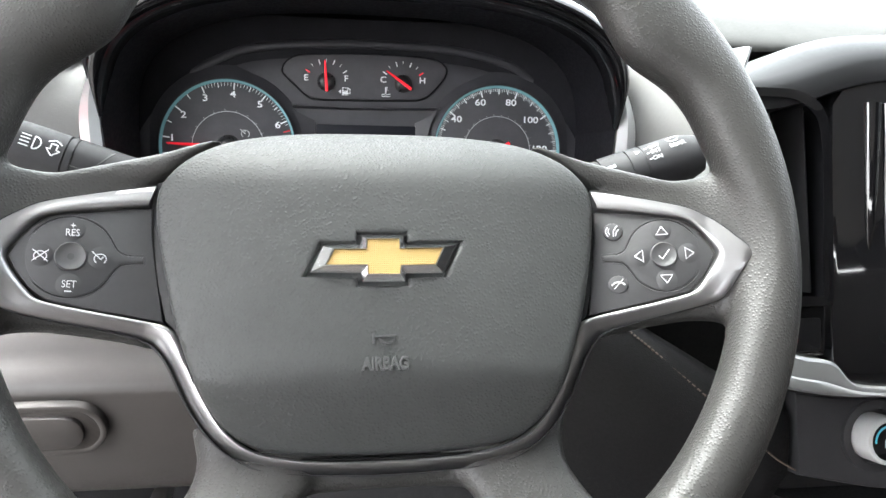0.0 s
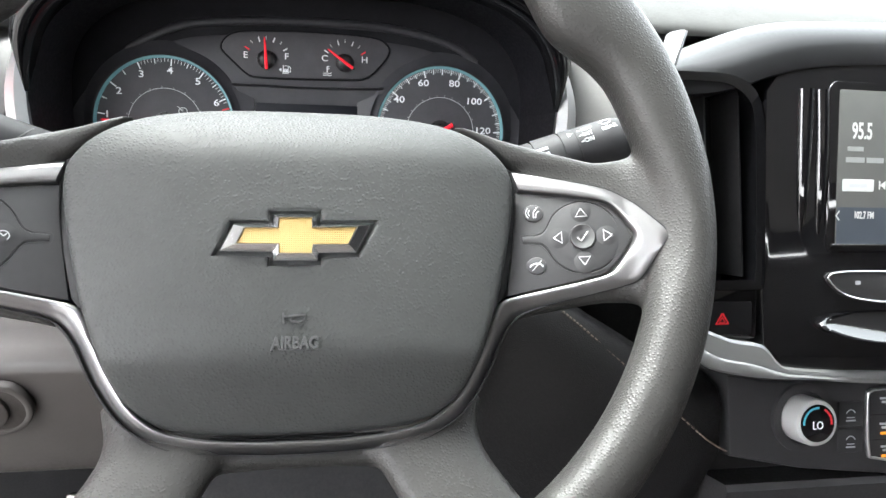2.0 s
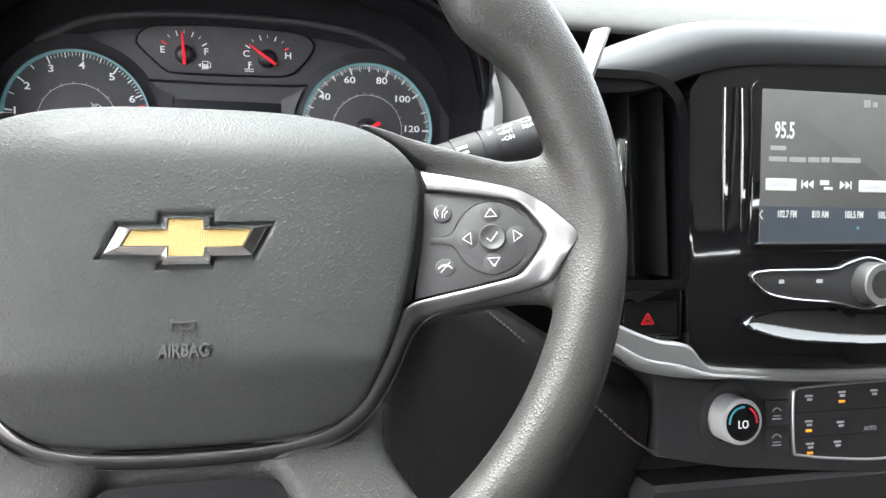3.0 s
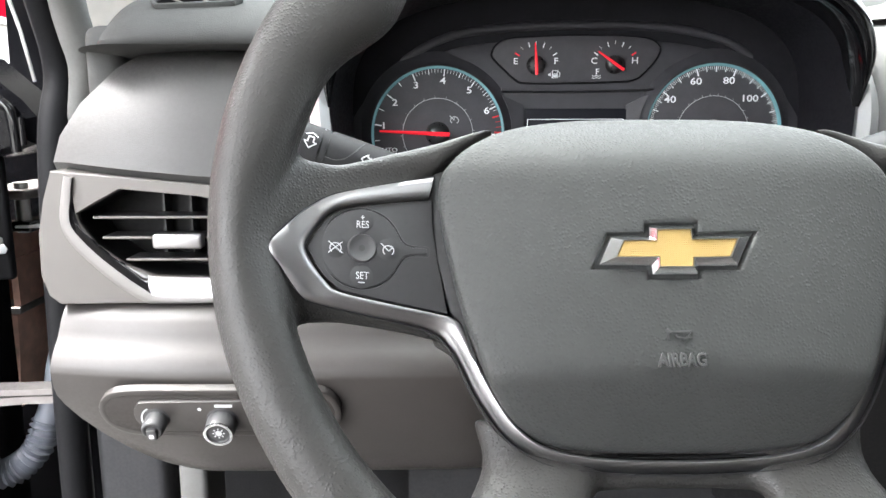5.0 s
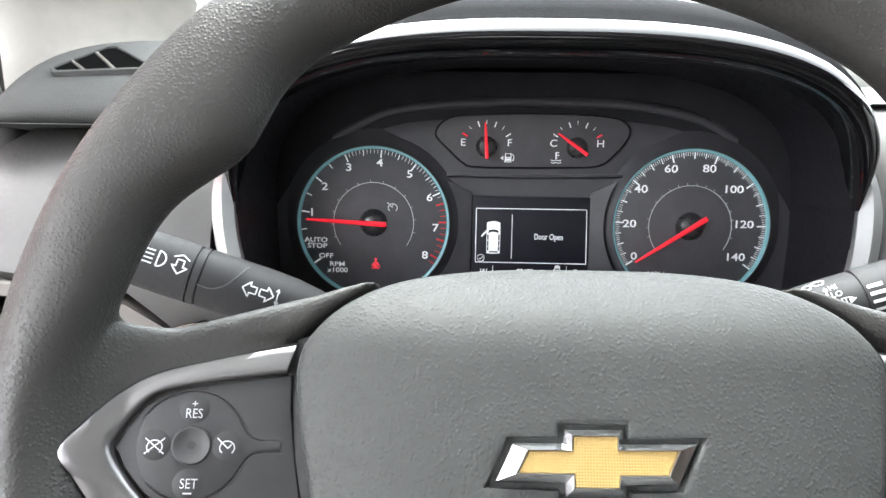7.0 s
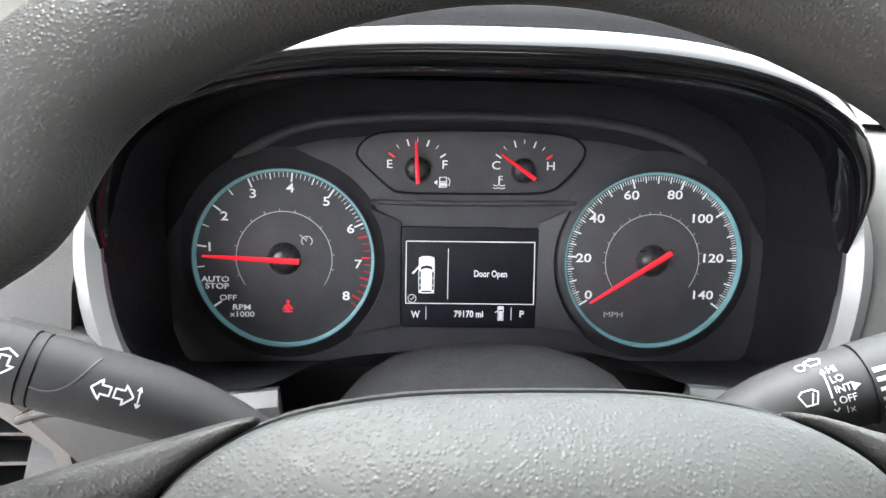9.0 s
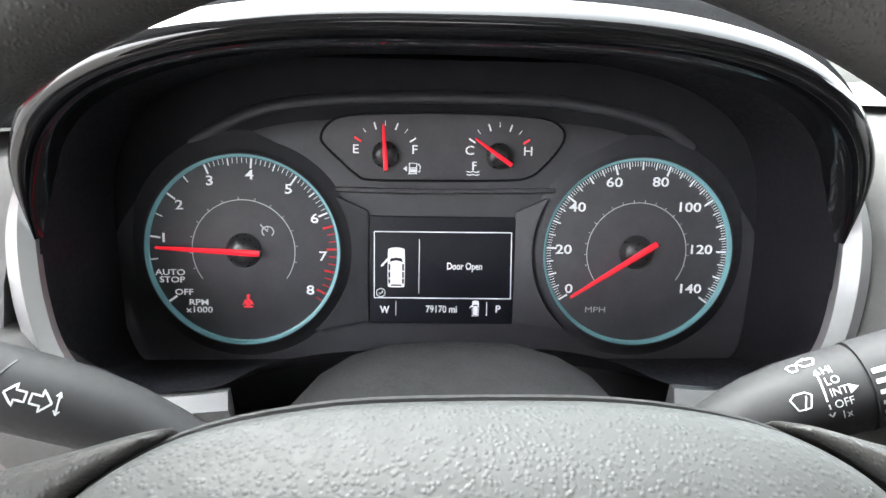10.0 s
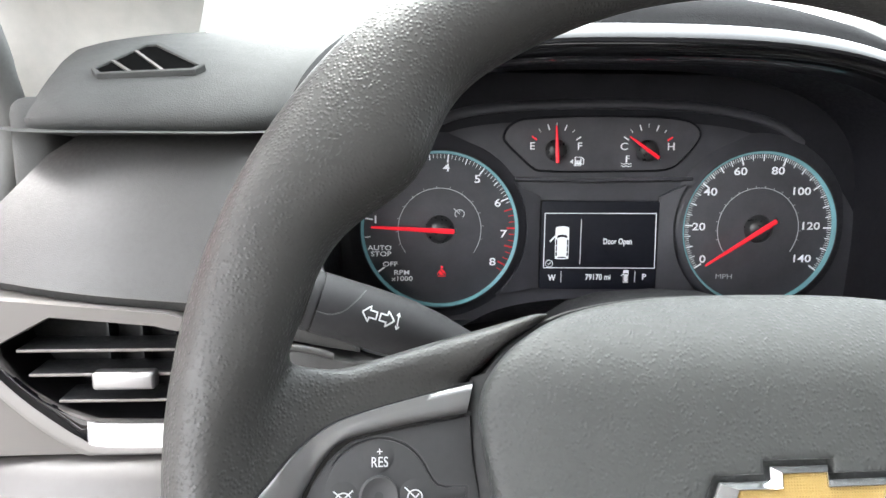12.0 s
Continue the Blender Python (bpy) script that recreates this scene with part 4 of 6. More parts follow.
def build_hood():
    h = thing("binnacle_hood", pose(0, 0, 0), "gloss black hood with silver side trim over the instruments", "dashboard hood")
    def section(a, offs):
        p, sn = hood_edge(a), math.sin(radians(a))
        out = Vector((p.x - HX, 0, (p.z - 1.255) * 2.2 + 0.012)).normalized()
        f = 0.10 + 0.90 * min(1.0, (sn / 0.22)) ** 0.7 * (0.55 + 0.45 * min(1.0, sn / 0.75))
        return [p + out * o * f + Vector((0, q * (0.4 + 0.6 * f), 0)) for o, q in offs]
    for nm, offs, mt, lb in (
            ("gloss_lip", ((-0.0040, 0.030), (-0.0038, 0.017), (-0.0033, 0.0105), (-0.0024, 0.0062), (-0.0010, 0.0030), (0.0010, 0.0009), (0.0030, 0.0), (0.0052, -0.0001), (0.0072, 0.0006), (0.0092, 0.0022), (0.0118, 0.0062), (0.0140, 0.0112), (0.0156, 0.0165), (0.0166, 0.022)), HOOD_GLOSS, "gloss black lip"),
            ("hood_top", ((0.0164, 0.0215), (0.0166, 0.0225), (0.021, 0.0245), (0.031, 0.048), (0.039, 0.08), (0.041, 0.12), (0.020, 0.18)), HOOD_TOP, "matt black top of the hood")):
        bm = bmesh.new()
        loft(bm, [section(180 * i / 72, offs) for i in range(73)], closed=False, cap=False)
        part(nm, bm, mt, h, lb, 60)
    # inner funnel to the dials
    rows = []
    low = [(-0.164, 0.530, 1.228), (-0.155, 0.520, 1.207), (-0.13, 0.513, 1.195), (-0.105, 0.513, 1.1948), (-0.090, 0.513, 1.197), (-0.068, 0.513, 1.207), (-0.03, 0.513, 1.212), (0.04, 0.513, 1.212), (0.072, 0.513, 1.206), (0.097, 0.513, 1.196), (0.12, 0.513, 1.194), (0.142, 0.514, 1.196), (0.167, 0.522, 1.208), (0.173, 0.530, 1.228)]
    edge = [hood_edge(180 * i / 64) for i in range(65)] + [Vector(q) for q in catmull(low, 5)]
    for p in edge:
        rows.append([p + Vector((0, 0.003, 0)), Vector((HX + (p.x - HX) * 0.985, 0.56 if p.y < 0.555 else p.y + 0.005, p.z - 0.002 if p.z > 1.25 else min(p.z, 0.3 * p.z + 0.7 * (1.178 + 0.3 * max(0, p.z - 1.21))))), Vector((HX + (p.x - HX) * 0.95, 0.60, p.z - 0.004 if p.z > 1.25 else min(p.z, 1.176 + 0.9 * max(0, p.z - 1.208))))])
    rows.append(rows[0])
    bm = bmesh.new()
    loft(bm, rows, closed=False, cap=False)
    part("inner_funnel", bm, FUNNEL, h, "satin black inner walls", 60)
    # silver side trims
    for sgn in (-1, 1):
        path = [(0.1665, 0.553, 1.300), (0.1715, 0.545, 1.280), (0.1705, 0.536, 1.258), (0.1660, 0.528, 1.230), (0.157, 0.521, 1.208), (0.140, 0.514, 1.196), (0.118, 0.513, 1.1945), (0.0925, 0.513, 1.1965)]
        width = [0.0045, 0.0085, 0.0135, 0.0145, 0.0135, 0.0125, 0.0140, 0.0155]
        pts = catmull([(HX - 0.001 + sgn * x, y, z) for x, y, z in path], 6)
        wid = [q.x for q in catmull([(q, 0, 0) for q in width], 6)]
        rows = []
        for i, p in enumerate(pts):
            d = (pts[min(i + 1, len(pts) - 1)] - pts[max(i - 1, 0)]).normalized()
            out = d.cross(Vector((0, 1, 0))).normalized()
            if out.dot(Vector((p.x - HX, 0, p.z - 1.26))) < 0:
                out = -out
            wd = wid[i] * (1.12 if sgn > 0 else 1.0)
            q = p + out * 0.0015
            rows.append([q + Vector((0, 0.006, 0)), q + Vector((0, 0.001, 0)), p + out * wd * 0.5 + Vector((0, -0.003, 0)), p + out * wd + Vector((0, 0.002, 0)), p + out * wd + Vector((0, 0.007, 0)), p + out * wd * 0.6 + Vector((0, 0.007, 0))])
        bm = bmesh.new()
        loft(bm, rows, closed=True, cap=True)
        part("side_trim", bm, SILVER, h, "silver painted side trim")


build_hood()

# ---------------------------------------------------------------- dashboard
def sweep(profile, xs, shape=None):
    """A body with the (y, z) profile along x; shape(x, y, z) may bend it."""
    bm = bmesh.new()
    rows = []
    for x in xs:
        rows.append([Vector(shape(x, y, z)) if shape else Vector((x, y, z)) for y, z in profile])
    loft(bm, rows, closed=True, cap=True)
    return bm


def frange(a, b, n):
    return [a + (b - a) * i / n for i in range(n + 1)]


def build_dash():
    d = thing("dashboard", pose(0, 0, 0), "dark grey soft-touch dashboard across the car", "dashboard")
    top = [(1.20, 1.392), (0.95, 1.378), (0.78, 1.362), (0.70, 1.350), (0.65, 1.338), (0.615, 1.326), (0.593, 1.3155), (0.580, 1.307), (0.5755, 1.300), (0.580, 1.294), (0.60, 1.290), (1.20, 1.25)]
    prof = [(p[0], p[1]) for p in catmull([(y, z, 0) for y, z in top], 3, True)]
    def end_l(x, y, z):
        e, f = max(0.0, -0.30 - x) / 0.062, max(0.0, x + 0.225) / 0.055
        k = max(0.0, min(1.0, (0.75 - y) / 0.15))
        return (x, y + (0.075 * e ** 2.2 + 0.050 * f ** 2) * k, z - 0.010 * e ** 2 * (z > 1.30))
    def end_r(x, y, z):
        f = max(0.0, 0.245 - x) / 0.055
        k = max(0.0, min(1.0, (0.75 - y) / 0.15))
        return (x, y + 0.050 * f ** 2 * k, z + 0.018)
    part("upper_pad", sweep(prof, frange(-0.362, -0.172, 22), end_l), DASH, d, "grey grained upper pad")
    part("upper_pad", sweep(prof, frange(0.190, 0.26, 8) + frange(0.3, 1.12, 8), end_r), DASH, d, "grey grained upper pad")
    rear = [(1.20, 1.392), (0.95, 1.378), (0.78, 1.362), (0.70, 1.350), (0.66, 1.341), (0.66, 1.28), (1.20, 1.25)]
    part("upper_pad", sweep(rear, frange(-0.172, 0.190, 4)), DASH, d, "grey grained upper pad")
    mid = [(0.64, 1.296), (0.585, 1.294), (0.560, 1.280), (0.542, 1.256), (0.531, 1.235), (0.524, 1.218), (0.528, 1.212), (0.64, 1.208)]
    def bend(x, y, z):
        e = max(0.0, -0.255 - x) / 0.095
        r = max(0.0, (z - 1.222) / 0.074)
        return (x + e * 0.048 * r ** 1.7, y + e * e * 0.022 * (1 if y < 0.62 else 0), z - (max(0.0, x + 0.34) * 0.085 if z < 1.225 else 0))
    part("soft_panel", sweep(mid, frange(-0.350, -0.178, 14), bend), DASH_MID, d, "smooth grey soft panel")
    def flare(x, y, z):
        return (x, y - (0.055 * ((x - 0.178) / 0.048) ** 1.4 if y < 0.68 else 0), z)
    inner = catmull([(y, z, 0) for y, z in ((0.72, 1.334), (0.640, 1.326), (0.605, 1.308), (0.580, 1.28), (0.556, 1.25), (0.536, 1.215), (0.540, 1.200), (0.72, 1.20))], 3, True)
    part("soft_panel", sweep([(q.x, q.y) for q in inner], frange(0.178, 0.232, 10), flare), DASH_MID, d, "grey soft panel beside the instruments")
    low = [(0.62, 1.130), (0.527, 1.129), (0.500, 1.106), (0.4905, 1.096), (0.4880, 1.090), (0.4885, 1.084), (0.494, 1.064), (0.512, 1.018), (0.535, 1.008), (0.62, 1.005)]
    def bend2(x, y, z):
        e = max(0.0, -0.24 - x) / 0.10
        cut = max(0.0, 1.075 - z) / 0.075
        xx = x + (cut ** 1.5) * 0.075 * e
        f = max(0.0, x + 0.085) / 0.055
        return (xx, y + e * e * 0.012 + 0.022 * f * f * (y < 0.6), z)
    part("lower_panel", sweep([tuple(p)[:2] for p in catmull([(y, z, 0) for y, z in low], 4, True)], frange(-0.342, -0.03, 24), bend2), LOWER, d, "grey hard plastic knee panel")
    part("column_infill", sweep([(0.60, 1.148), (0.535, 1.174), (0.516, 1.150), (0.512, 1.130), (0.60, 1.12)], frange(-0.200, -0.085, 4)), DASH_MID, d, "grey panel beside the column")
    part("column_infill", sweep([(0.60, 1.148), (0.535, 1.174), (0.516, 1.150), (0.512, 1.130), (0.60, 1.12)], frange(0.095, 0.215, 4)), DASH_MID, d, "grey panel beside the column")
    # stitched cheek between the side vent and the column
    def cheek(pts, y, r):
        bm = slab([Vector(q) for q in pts], -30, 0, r)
        bm.transform(plane_pose(0, y, 0))
        return bm
    part("column_cheek", cheek([(-188, 1186), (-175, 1190.5), (-158, 1186.5), (-104, 1174), (-96, 1120), (-128, 1120), (-154, 1147), (-171, 1168)], 0.502, 0.003), DASH_MID, d, "smooth grey cheek beside the column")
    part("column_cheek", cheek([(-222, 1213), (-205, 1199.5), (-192, 1189), (-175, 1193.5), (-155, 1189.5), (-141, 1187), (-150, 1201), (-170, 1216), (-202, 1224)], 0.505, 0.002), DASH_MID, d, "grey upper cheek")
    roll = catmull([(-0.192, 0.5015, 1.1875), (-0.184, 0.5005, 1.1905), (-0.175, 0.500, 1.1920), (-0.165, 0.5005, 1.1905), (-0.154, 0.5015, 1.1870)], 5)
    rl = part("seam_roll", tube(roll, 0.0020, 10), DASH_MID, d, "stitched leather roll")
    for k in range(11):
        p, e = roll[k].lerp(roll[k + 1], 0.15), roll[k].lerp(roll[k + 1], 0.8)
        o = Vector((0, -0.0013, 0.0016))
        part("stitch", tube([p + o, (p + e) / 2 + o * 1.1, e + o], 0.0005, 6), STITCH, rl)
    edge = catmull([(0.234, 0.475, 1.306), (0.224, 0.466, 1.285), (0.211, 0.459, 1.25), (0.205, 0.454, 1.215), (0.199, 0.452, 1.185)], 5)
    part("silver_edge", ribbon([[q + Vector((-0.001, 0.014, 0)), q + Vector((-0.001, 0.001, 0)), q + Vector((0.0015, -0.001, 0)), q + Vector((0.0045, 0.001, 0)), q + Vector((0.0045, 0.03, 0))] for q in edge]), STRIP, d, "silver end strip")
    part("end_cap", box(-0.352, -0.325, 0.605, 0.72, 1.15, 1.312, 0.01), DASH, d, "grey dashboard end")
    # Dark filler boxes: the shade behind and below the dash is their colour.
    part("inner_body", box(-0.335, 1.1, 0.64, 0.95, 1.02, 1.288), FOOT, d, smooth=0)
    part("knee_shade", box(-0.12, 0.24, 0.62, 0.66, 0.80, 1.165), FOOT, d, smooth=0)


build_dash()


def build_side_vent():
    v = thing("side_air_vent", plane_pose(-0.30, 0.52, 1.17, 0), "satin grey air vent with black slats and chrome tab", "air vent")
    frame_o = [(-40, 44), (-27, 42.5), (60, 34.5), (74, 30), (98, 15.5), (119, -1), (124, -41), (59, -43), (16, -42), (-41, -42.5), (-48, -37), (-52, -24), (-51, 3), (-46, 26)]
    frame_i = [(-18, 21), (3, 32.5), (54, 27.5), (68, 24), (92, 10), (112, -6), (118, -25), (60, -25), (21, -24), (1, -16), (-10, -8), (-16, -3), (-25, 11), (-25.5, 17)]
    bm = bmesh.new()
    rows = []
    for a, b in zip(frame_o + frame_o[:1], frame_i + frame_i[:1]):
        rows.append([(a[0] * K, a[1] * K, -30 * K), (a[0] * K, a[1] * K, -1 * K), (a[0] * K * 0.99 + b[0] * K * 0.01, a[1] * K * 0.97 + b[1] * K * 0.03, 0), (b[0] * K * 0.97 + a[0] * K * 0.03, b[1] * K * 0.97 + a[1] * K * 0.03, 0.0), (b[0] * K, b[1] * K, -1.5 * K), (b[0] * K, b[1] * K, -6 * K), (a[0] * K, a[1] * K, -6 * K)])
    loft(bm, rows, closed=True, cap=False)
    bmesh.ops.remove_doubles(bm, verts=bm.verts, dist=1e-6)
    part("frame", bm, TRIM_GREY, v, "satin grey frame", 30)
    bm = bmesh.new()
    loft(bm, [[(p[0] * K, p[1] * K, z * K) for p in frame_i] for z in (-5, -50)], cap=False)
    part("duct", bm, VENT_BLACK, v, "black duct walls", 30)
    part("backing", slab([(-30, 40), (112, 36), (112, -28), (-30, -28)], -52, -42, 0.0002), GAP, v, smooth=0)
    # raised bead that frames the flat field, then a polished slope down to the opening
    groove = catmull([(-30.5, 41), (-33, 30), (-35.5, 12), (-30, -2), (-17, -16.5), (-2, -30), (14, -40.5), (24, -41.5), (58, -41.5), (110, -41)], 5)
    crest = catmull([(-28.5, 41), (-31, 30), (-33.3, 12), (-27.6, -0.6), (-14.8, -14.6), (0, -27.6), (14, -36), (24, -39.5), (58, -40), (110, -39.5)], 5)
    inner = catmull([(-25.5, 40), (-27.5, 28), (-29.2, 12), (-23.6, 1.6), (-11, -11.8), (3, -23.6), (14, -31.6), (24, -36.4), (58, -37.4), (110, -37)], 5)
    mouth = catmull([(-25.2, 40), (-27.0, 28), (-25.4, 11), (-20.5, 3.0), (-8.5, -9.0), (3, -17), (14, -22), (24, -24.4), (58, -25.2), (110, -25.2)], 5)
    bm = bmesh.new()
    loft(bm, [[(g.x * K, g.y * K, -2 * K), (g.x * K, g.y * K, 2.2 * K), (g.x * 0.4 * K + c.x * 0.6 * K, g.y * 0.4 * K + c.y * 0.6 * K, 3.2 * K), (c.x * K, c.y * K, 3.4 * K), (i.x * K, i.y * K, 2.8 * K), (i.x * K, i.y * K, -2 * K)] for g, c, i in zip(groove, crest, inner)])
    part("bead", bm, BEAD, v, "raised satin silver bead", 50)
    # One polished slope in two materials: its dark and bright reflections become colours.
    turn = len(inner) - 14
    for sel, mt, lb in ((slice(0, turn + 1), GLOSS, "left run of the polished slope, its dark reflection put in as gloss black"), (slice(turn, None), LIP, "lower run of the polished slope, its bright reflection put in as silver")):
        bm = bmesh.new()
        loft(bm, [[(i.x * K, i.y * K, -2 * K), (i.x * K, i.y * K, 2.5 * K), (i.x * 0.55 * K + q.x * 0.45 * K, i.y * 0.55 * K + q.y * 0.45 * K, 0.9 * K), (q.x * K, q.y * K, 0.3 * K), (q.x * K, q.y * K, -3 * K)] for i, q in zip(inner[sel], mouth[sel])])
        part("lip", bm, mt, v, lb, 50)
    part("groove", band([p + (p - q).normalized() * 1.0 for p, q in zip(groove, crest)], groove, -3, 0.15, None, 0.1), GAP, v)
    for k, (u0, vv) in enumerate(((-17, 13.8), (-12, 0.6), (2, -13.8))):
        u1 = (87, 102, 116)[k]
        bm = box(u0 * K, u1 * K, (vv - 1.0) * K, (vv + 1.0) * K, -26 * K, -4 * K, 0.0006)
        part("slat", bm, SLAT, v)
        part("slat_edge", box(u0 * K, u1 * K, (vv - 0.7) * K, (vv + 0.9) * K, -4.4 * K, -3.4 * K, 0.0003), TRIM_GREY, v)
    for u0 in (20, 38, 56, 74, 92):
        part("vane", box((u0 - 0.7) * K, (u0 + 0.7) * K, -18 * K, 30 * K, -42 * K, -28 * K), SLAT, v, smooth=0)
    part("tab", box(21.5 * K, 53.5 * K, -5.8 * K, 3.8 * K, -6 * K, 3.0 * K, 0.0022), SATIN, v, "chrome adjusting tab")


build_side_vent()

# ---------------------------------------------------------------- centre stack
STACK = plane_pose(0.3025, 0.452, 1.145, 8)
CLIMATE = plane_pose(0.333, 0.455, 1.048, 10)


def build_stack():
    s = thing("centre_stack", STACK, "gloss black centre stack with screen and controls", "centre console")
    part("gloss_panel", slab([(-9, 128), (-2, 138), (10, 143), (60, 150), (134, 153), (270, 150), (270, -58), (30, -56), (6, -50), (-6, -36), (-8, 0)], -30, 0, 0.003), GLOSS, s)
    # curved top
    bm = bmesh.new()
    rows = []
    for u, v0, up in catmull([(-74, 135.5, 13), (-60, 136.5, 19), (-44, 138.5, 24), (-24, 144, 26), (-4, 151, 26), (22, 157, 26), (61, 160.5, 26), (136, 163, 26), (200, 163, 26), (270, 160, 26)], 5):
        back = -48 - 72 * max(0.0, min(1.0, (u + 60) / 14))
        rows.append([(u * K, (v0 - 14) * K, -2 * K), (u * K, (v0 - 13) * K, 0.4 * K), (u * K, v0 * K, 0.2 * K), (u * K, (v0 + up * 0.35) * K, -7 * K), (u * K, (v0 + up * 0.75) * K, -22 * K), (u * K, (v0 + up) * K, -44 * K), (u * K, (v0 + up) * K, back * K), (u * K, (v0 - 14) * K, back * K)])
    loft(bm, rows)
    part("curved_top", bm, SATIN_BLACK, s, "satin black curved top", 60)
    part("screen_bezel", slab(rrect(129, 80, 186, 112, 6), -2, 1.2, 0.001), GLOSS, s)
    sc = part("screen", slab(rrect(129, 80, 172, 101, 1), 0, 2.0, 0.0003), SCREEN, s, "lit grey radio screen")
    part("screen_bar", slab([(43.2, 54), (215, 54), (215, 30), (43.2, 30)], 1.5, 2.15, 0.0001), SCREEN_BAR, sc, smooth=0)
    text("screen_text", "95.5", 10.5, sc, SCREEN_INK, 60, 103.5, 2.2, wide=0.60, bold=0.03)
    for u, v, ln, hh in ((55.5, 92.2, 12, 3.0), (55.5, 85.0, 14, 3.4), (70.5, 85.0, 13, 3.4), (83, 85.2, 9, 3.4), (92, 85.4, 7, 3.4), (108.5, 85.6, 23, 3.4), (124, 124, 5.5, 5.0), (130.5, 123.6, 4, 3.6)):
        part("screen_line", slab(rrect(u, v, ln, hh, 0.5), 1.9, 2.2, 0.0001), INK_DIM, sc, smooth=0)
    for u in (58.3, 131, 172):
        k = part("screen_key", slab(rrect(u, 68.4, 23.5, 8, 1), 1.9, 2.3, 0.0002), SCREEN_INK, sc, "pale screen button", 0)
        part("key_bar", slab(rrect(u, 68.4, 13, 2.4, 0.4), 2.2, 2.4, 0.0001), LIT_DIM, k, smooth=0)
    for u, e in ((79, -1), (108.4, 1)):
        for k in (-2.2, 2.2):
            part("skip_symbol", slab([(u + k - 2 * e, 66), (u + k + 2 * e, 68.8), (u + k - 2 * e, 71.6)], 1.9, 2.3, 0.0001), SCREEN_INK, sc, smooth=0)
        part("skip_symbol", slab([(u + 4.6 * e - 0.5, 66), (u + 4.6 * e + 0.5, 66), (u + 4.6 * e + 0.5, 71.6), (u + 4.6 * e - 0.5, 71.6)], 1.9, 2.3, 0.0001), SCREEN_INK, sc, smooth=0)
    part("list_symbol", slab(rrect(92, 70.2, 7, 3.2, 0.4), 1.9, 2.3, 0.0001), SCREEN_INK, sc, smooth=0)
    part("list_symbol", slab(rrect(95, 66.4, 7, 2.0, 0.4), 1.9, 2.3, 0.0001), SCREEN_INK, sc, smooth=0)
    part("back_symbol", line([(44.9, 51.4), (42.6, 48.4), (44.9, 45.4)], 0.9, 2.1, 0.2), SCREEN_INK, sc, smooth=0)
    for u, b in ((63.3, "102.7 FM"), (89.3, "810 AM"), (116, "103.5 FM"), (143, "105.5 FM")):
        text("screen_text", b, 4.6, sc, SCREEN_INK, u, 48.7, 2.25, wide=0.62, bold=0.03)
    part("screen_dot", slab(ellipse(119.5, 40, 1.0, 1.0, 10), 1.9, 2.3, 0.0001), CYAN, sc, smooth=0)
    part("screen_edge", slab([(40, 30), (216, 30), (216, 28.6), (40, 28.6)], 0, 3, 0.0004), CHROME, s, "bright lower screen edge")
    for cols in (((13.5, 25.5, 130), (13.8, 24.6, 95), (14.6, 23, 60), (16, 21.5, 46), (18, 19.6, 36)), ((26.5, 36, 130), (27.5, 37.5, 95), (28, 36, 60), (29, 34.5, 46), (30.5, 32.5, 36))):
        rows = []
        for a, b, v in catmull(cols, 5):
            rows.append([((a + b) / 2 * K - (b - a) / 2 * K * math.cos(q), v * K, (-0.5 + (b - a) * 0.36 * math.sin(q)) * K) for q in frange(0, math.pi, 12)] + [(b * K, v * K, -4 * K), (a * K, v * K, -4 * K)])
        bm = bmesh.new()
        loft(bm, rows)
        part("screen_pillar", bm, GLOSS, s, "rounded gloss black rib")
    # control bar
    bar = catmull([(40, 11), (98, 12.5), (110, 16), (128, 20.5), (146, 16), (158, 12.5), (216, 11), (212, 2), (190, -7), (156, -11), (128, -15.5), (100, -11), (66, -8), (46, -2)], 4, True)
    cb = part("control_bar", slab(bar, -1, 3.0, 0.001), SWITCH, s, "dark control bar with chrome outline")
    part("bar_outline", band([Vector(p[:2]) for p in bar] + [Vector(bar[0][:2])], inset(bar, 1.3) + inset(bar, 1.3)[:1], 0, 4.0, None, 0.4), CHROME, cb)
    for u, w2 in ((60, 4), (89.5, 5)):
        part("bar_print", slab(rrect(u, 4.2, w2, 2.6, 0.6), 2.9, 3.2, 0.0001), LIT_DIM, cb, smooth=0)
    part("knob", slab(ellipse(129, 2.5, 14.5, 14.5, 40), 2, 15, 0.002), SWITCH, cb, "round volume knob")
    part("knob_ring", ring(129, 2.5, 9.6, 13.8, 14, 16), STRIP, cb, "satin silver ring")
    # recess with reflections below the bar
    lens = catmull([(30, -23), (44, -16.5), (80, -14.8), (128, -14.5), (190, -15.5), (222, -20), (228, -24), (206, -33), (128, -37.5), (66, -34), (40, -29)], 5, True)
    def dish(u, v):
        return 1.2 - (v + 14.5) * 0.62 + 6.5 * (min(1.0, abs(u - 129) / 100) ** 2) * ((-v - 14.5) / 20) - 2.0 * (1 - ((v + 26) / 11.5) ** 2)
    rings = [[(p.x * K, p.y * K, -6 * K) for p in lens]]
    for f in (1.0, 0.985, 0.95, 0.88, 0.78, 0.66, 0.52, 0.36, 0.2, 0.04):
        rr = []
        for p in lens:
            q = Vector((129 + (p.x - 129) * f, -26 + (p.y + 26) * f))
            rr.append((q.x * K, q.y * K, (dish(q.x, q.y) + (0.8 if f < 1 and f > 0.97 else 0)) * K))
        rings.append(rr)
    bm = bmesh.new()
    loft(bm, rings)
    part("tray_lip", bm, GLOSS, s, "shallow gloss black dish", 60)
    # hazard switch
    hz = part("hazard_panel", slab(rrect(-32, -16, 46, 34, 4), -14, -3, 0.0016), GLOSS, s)
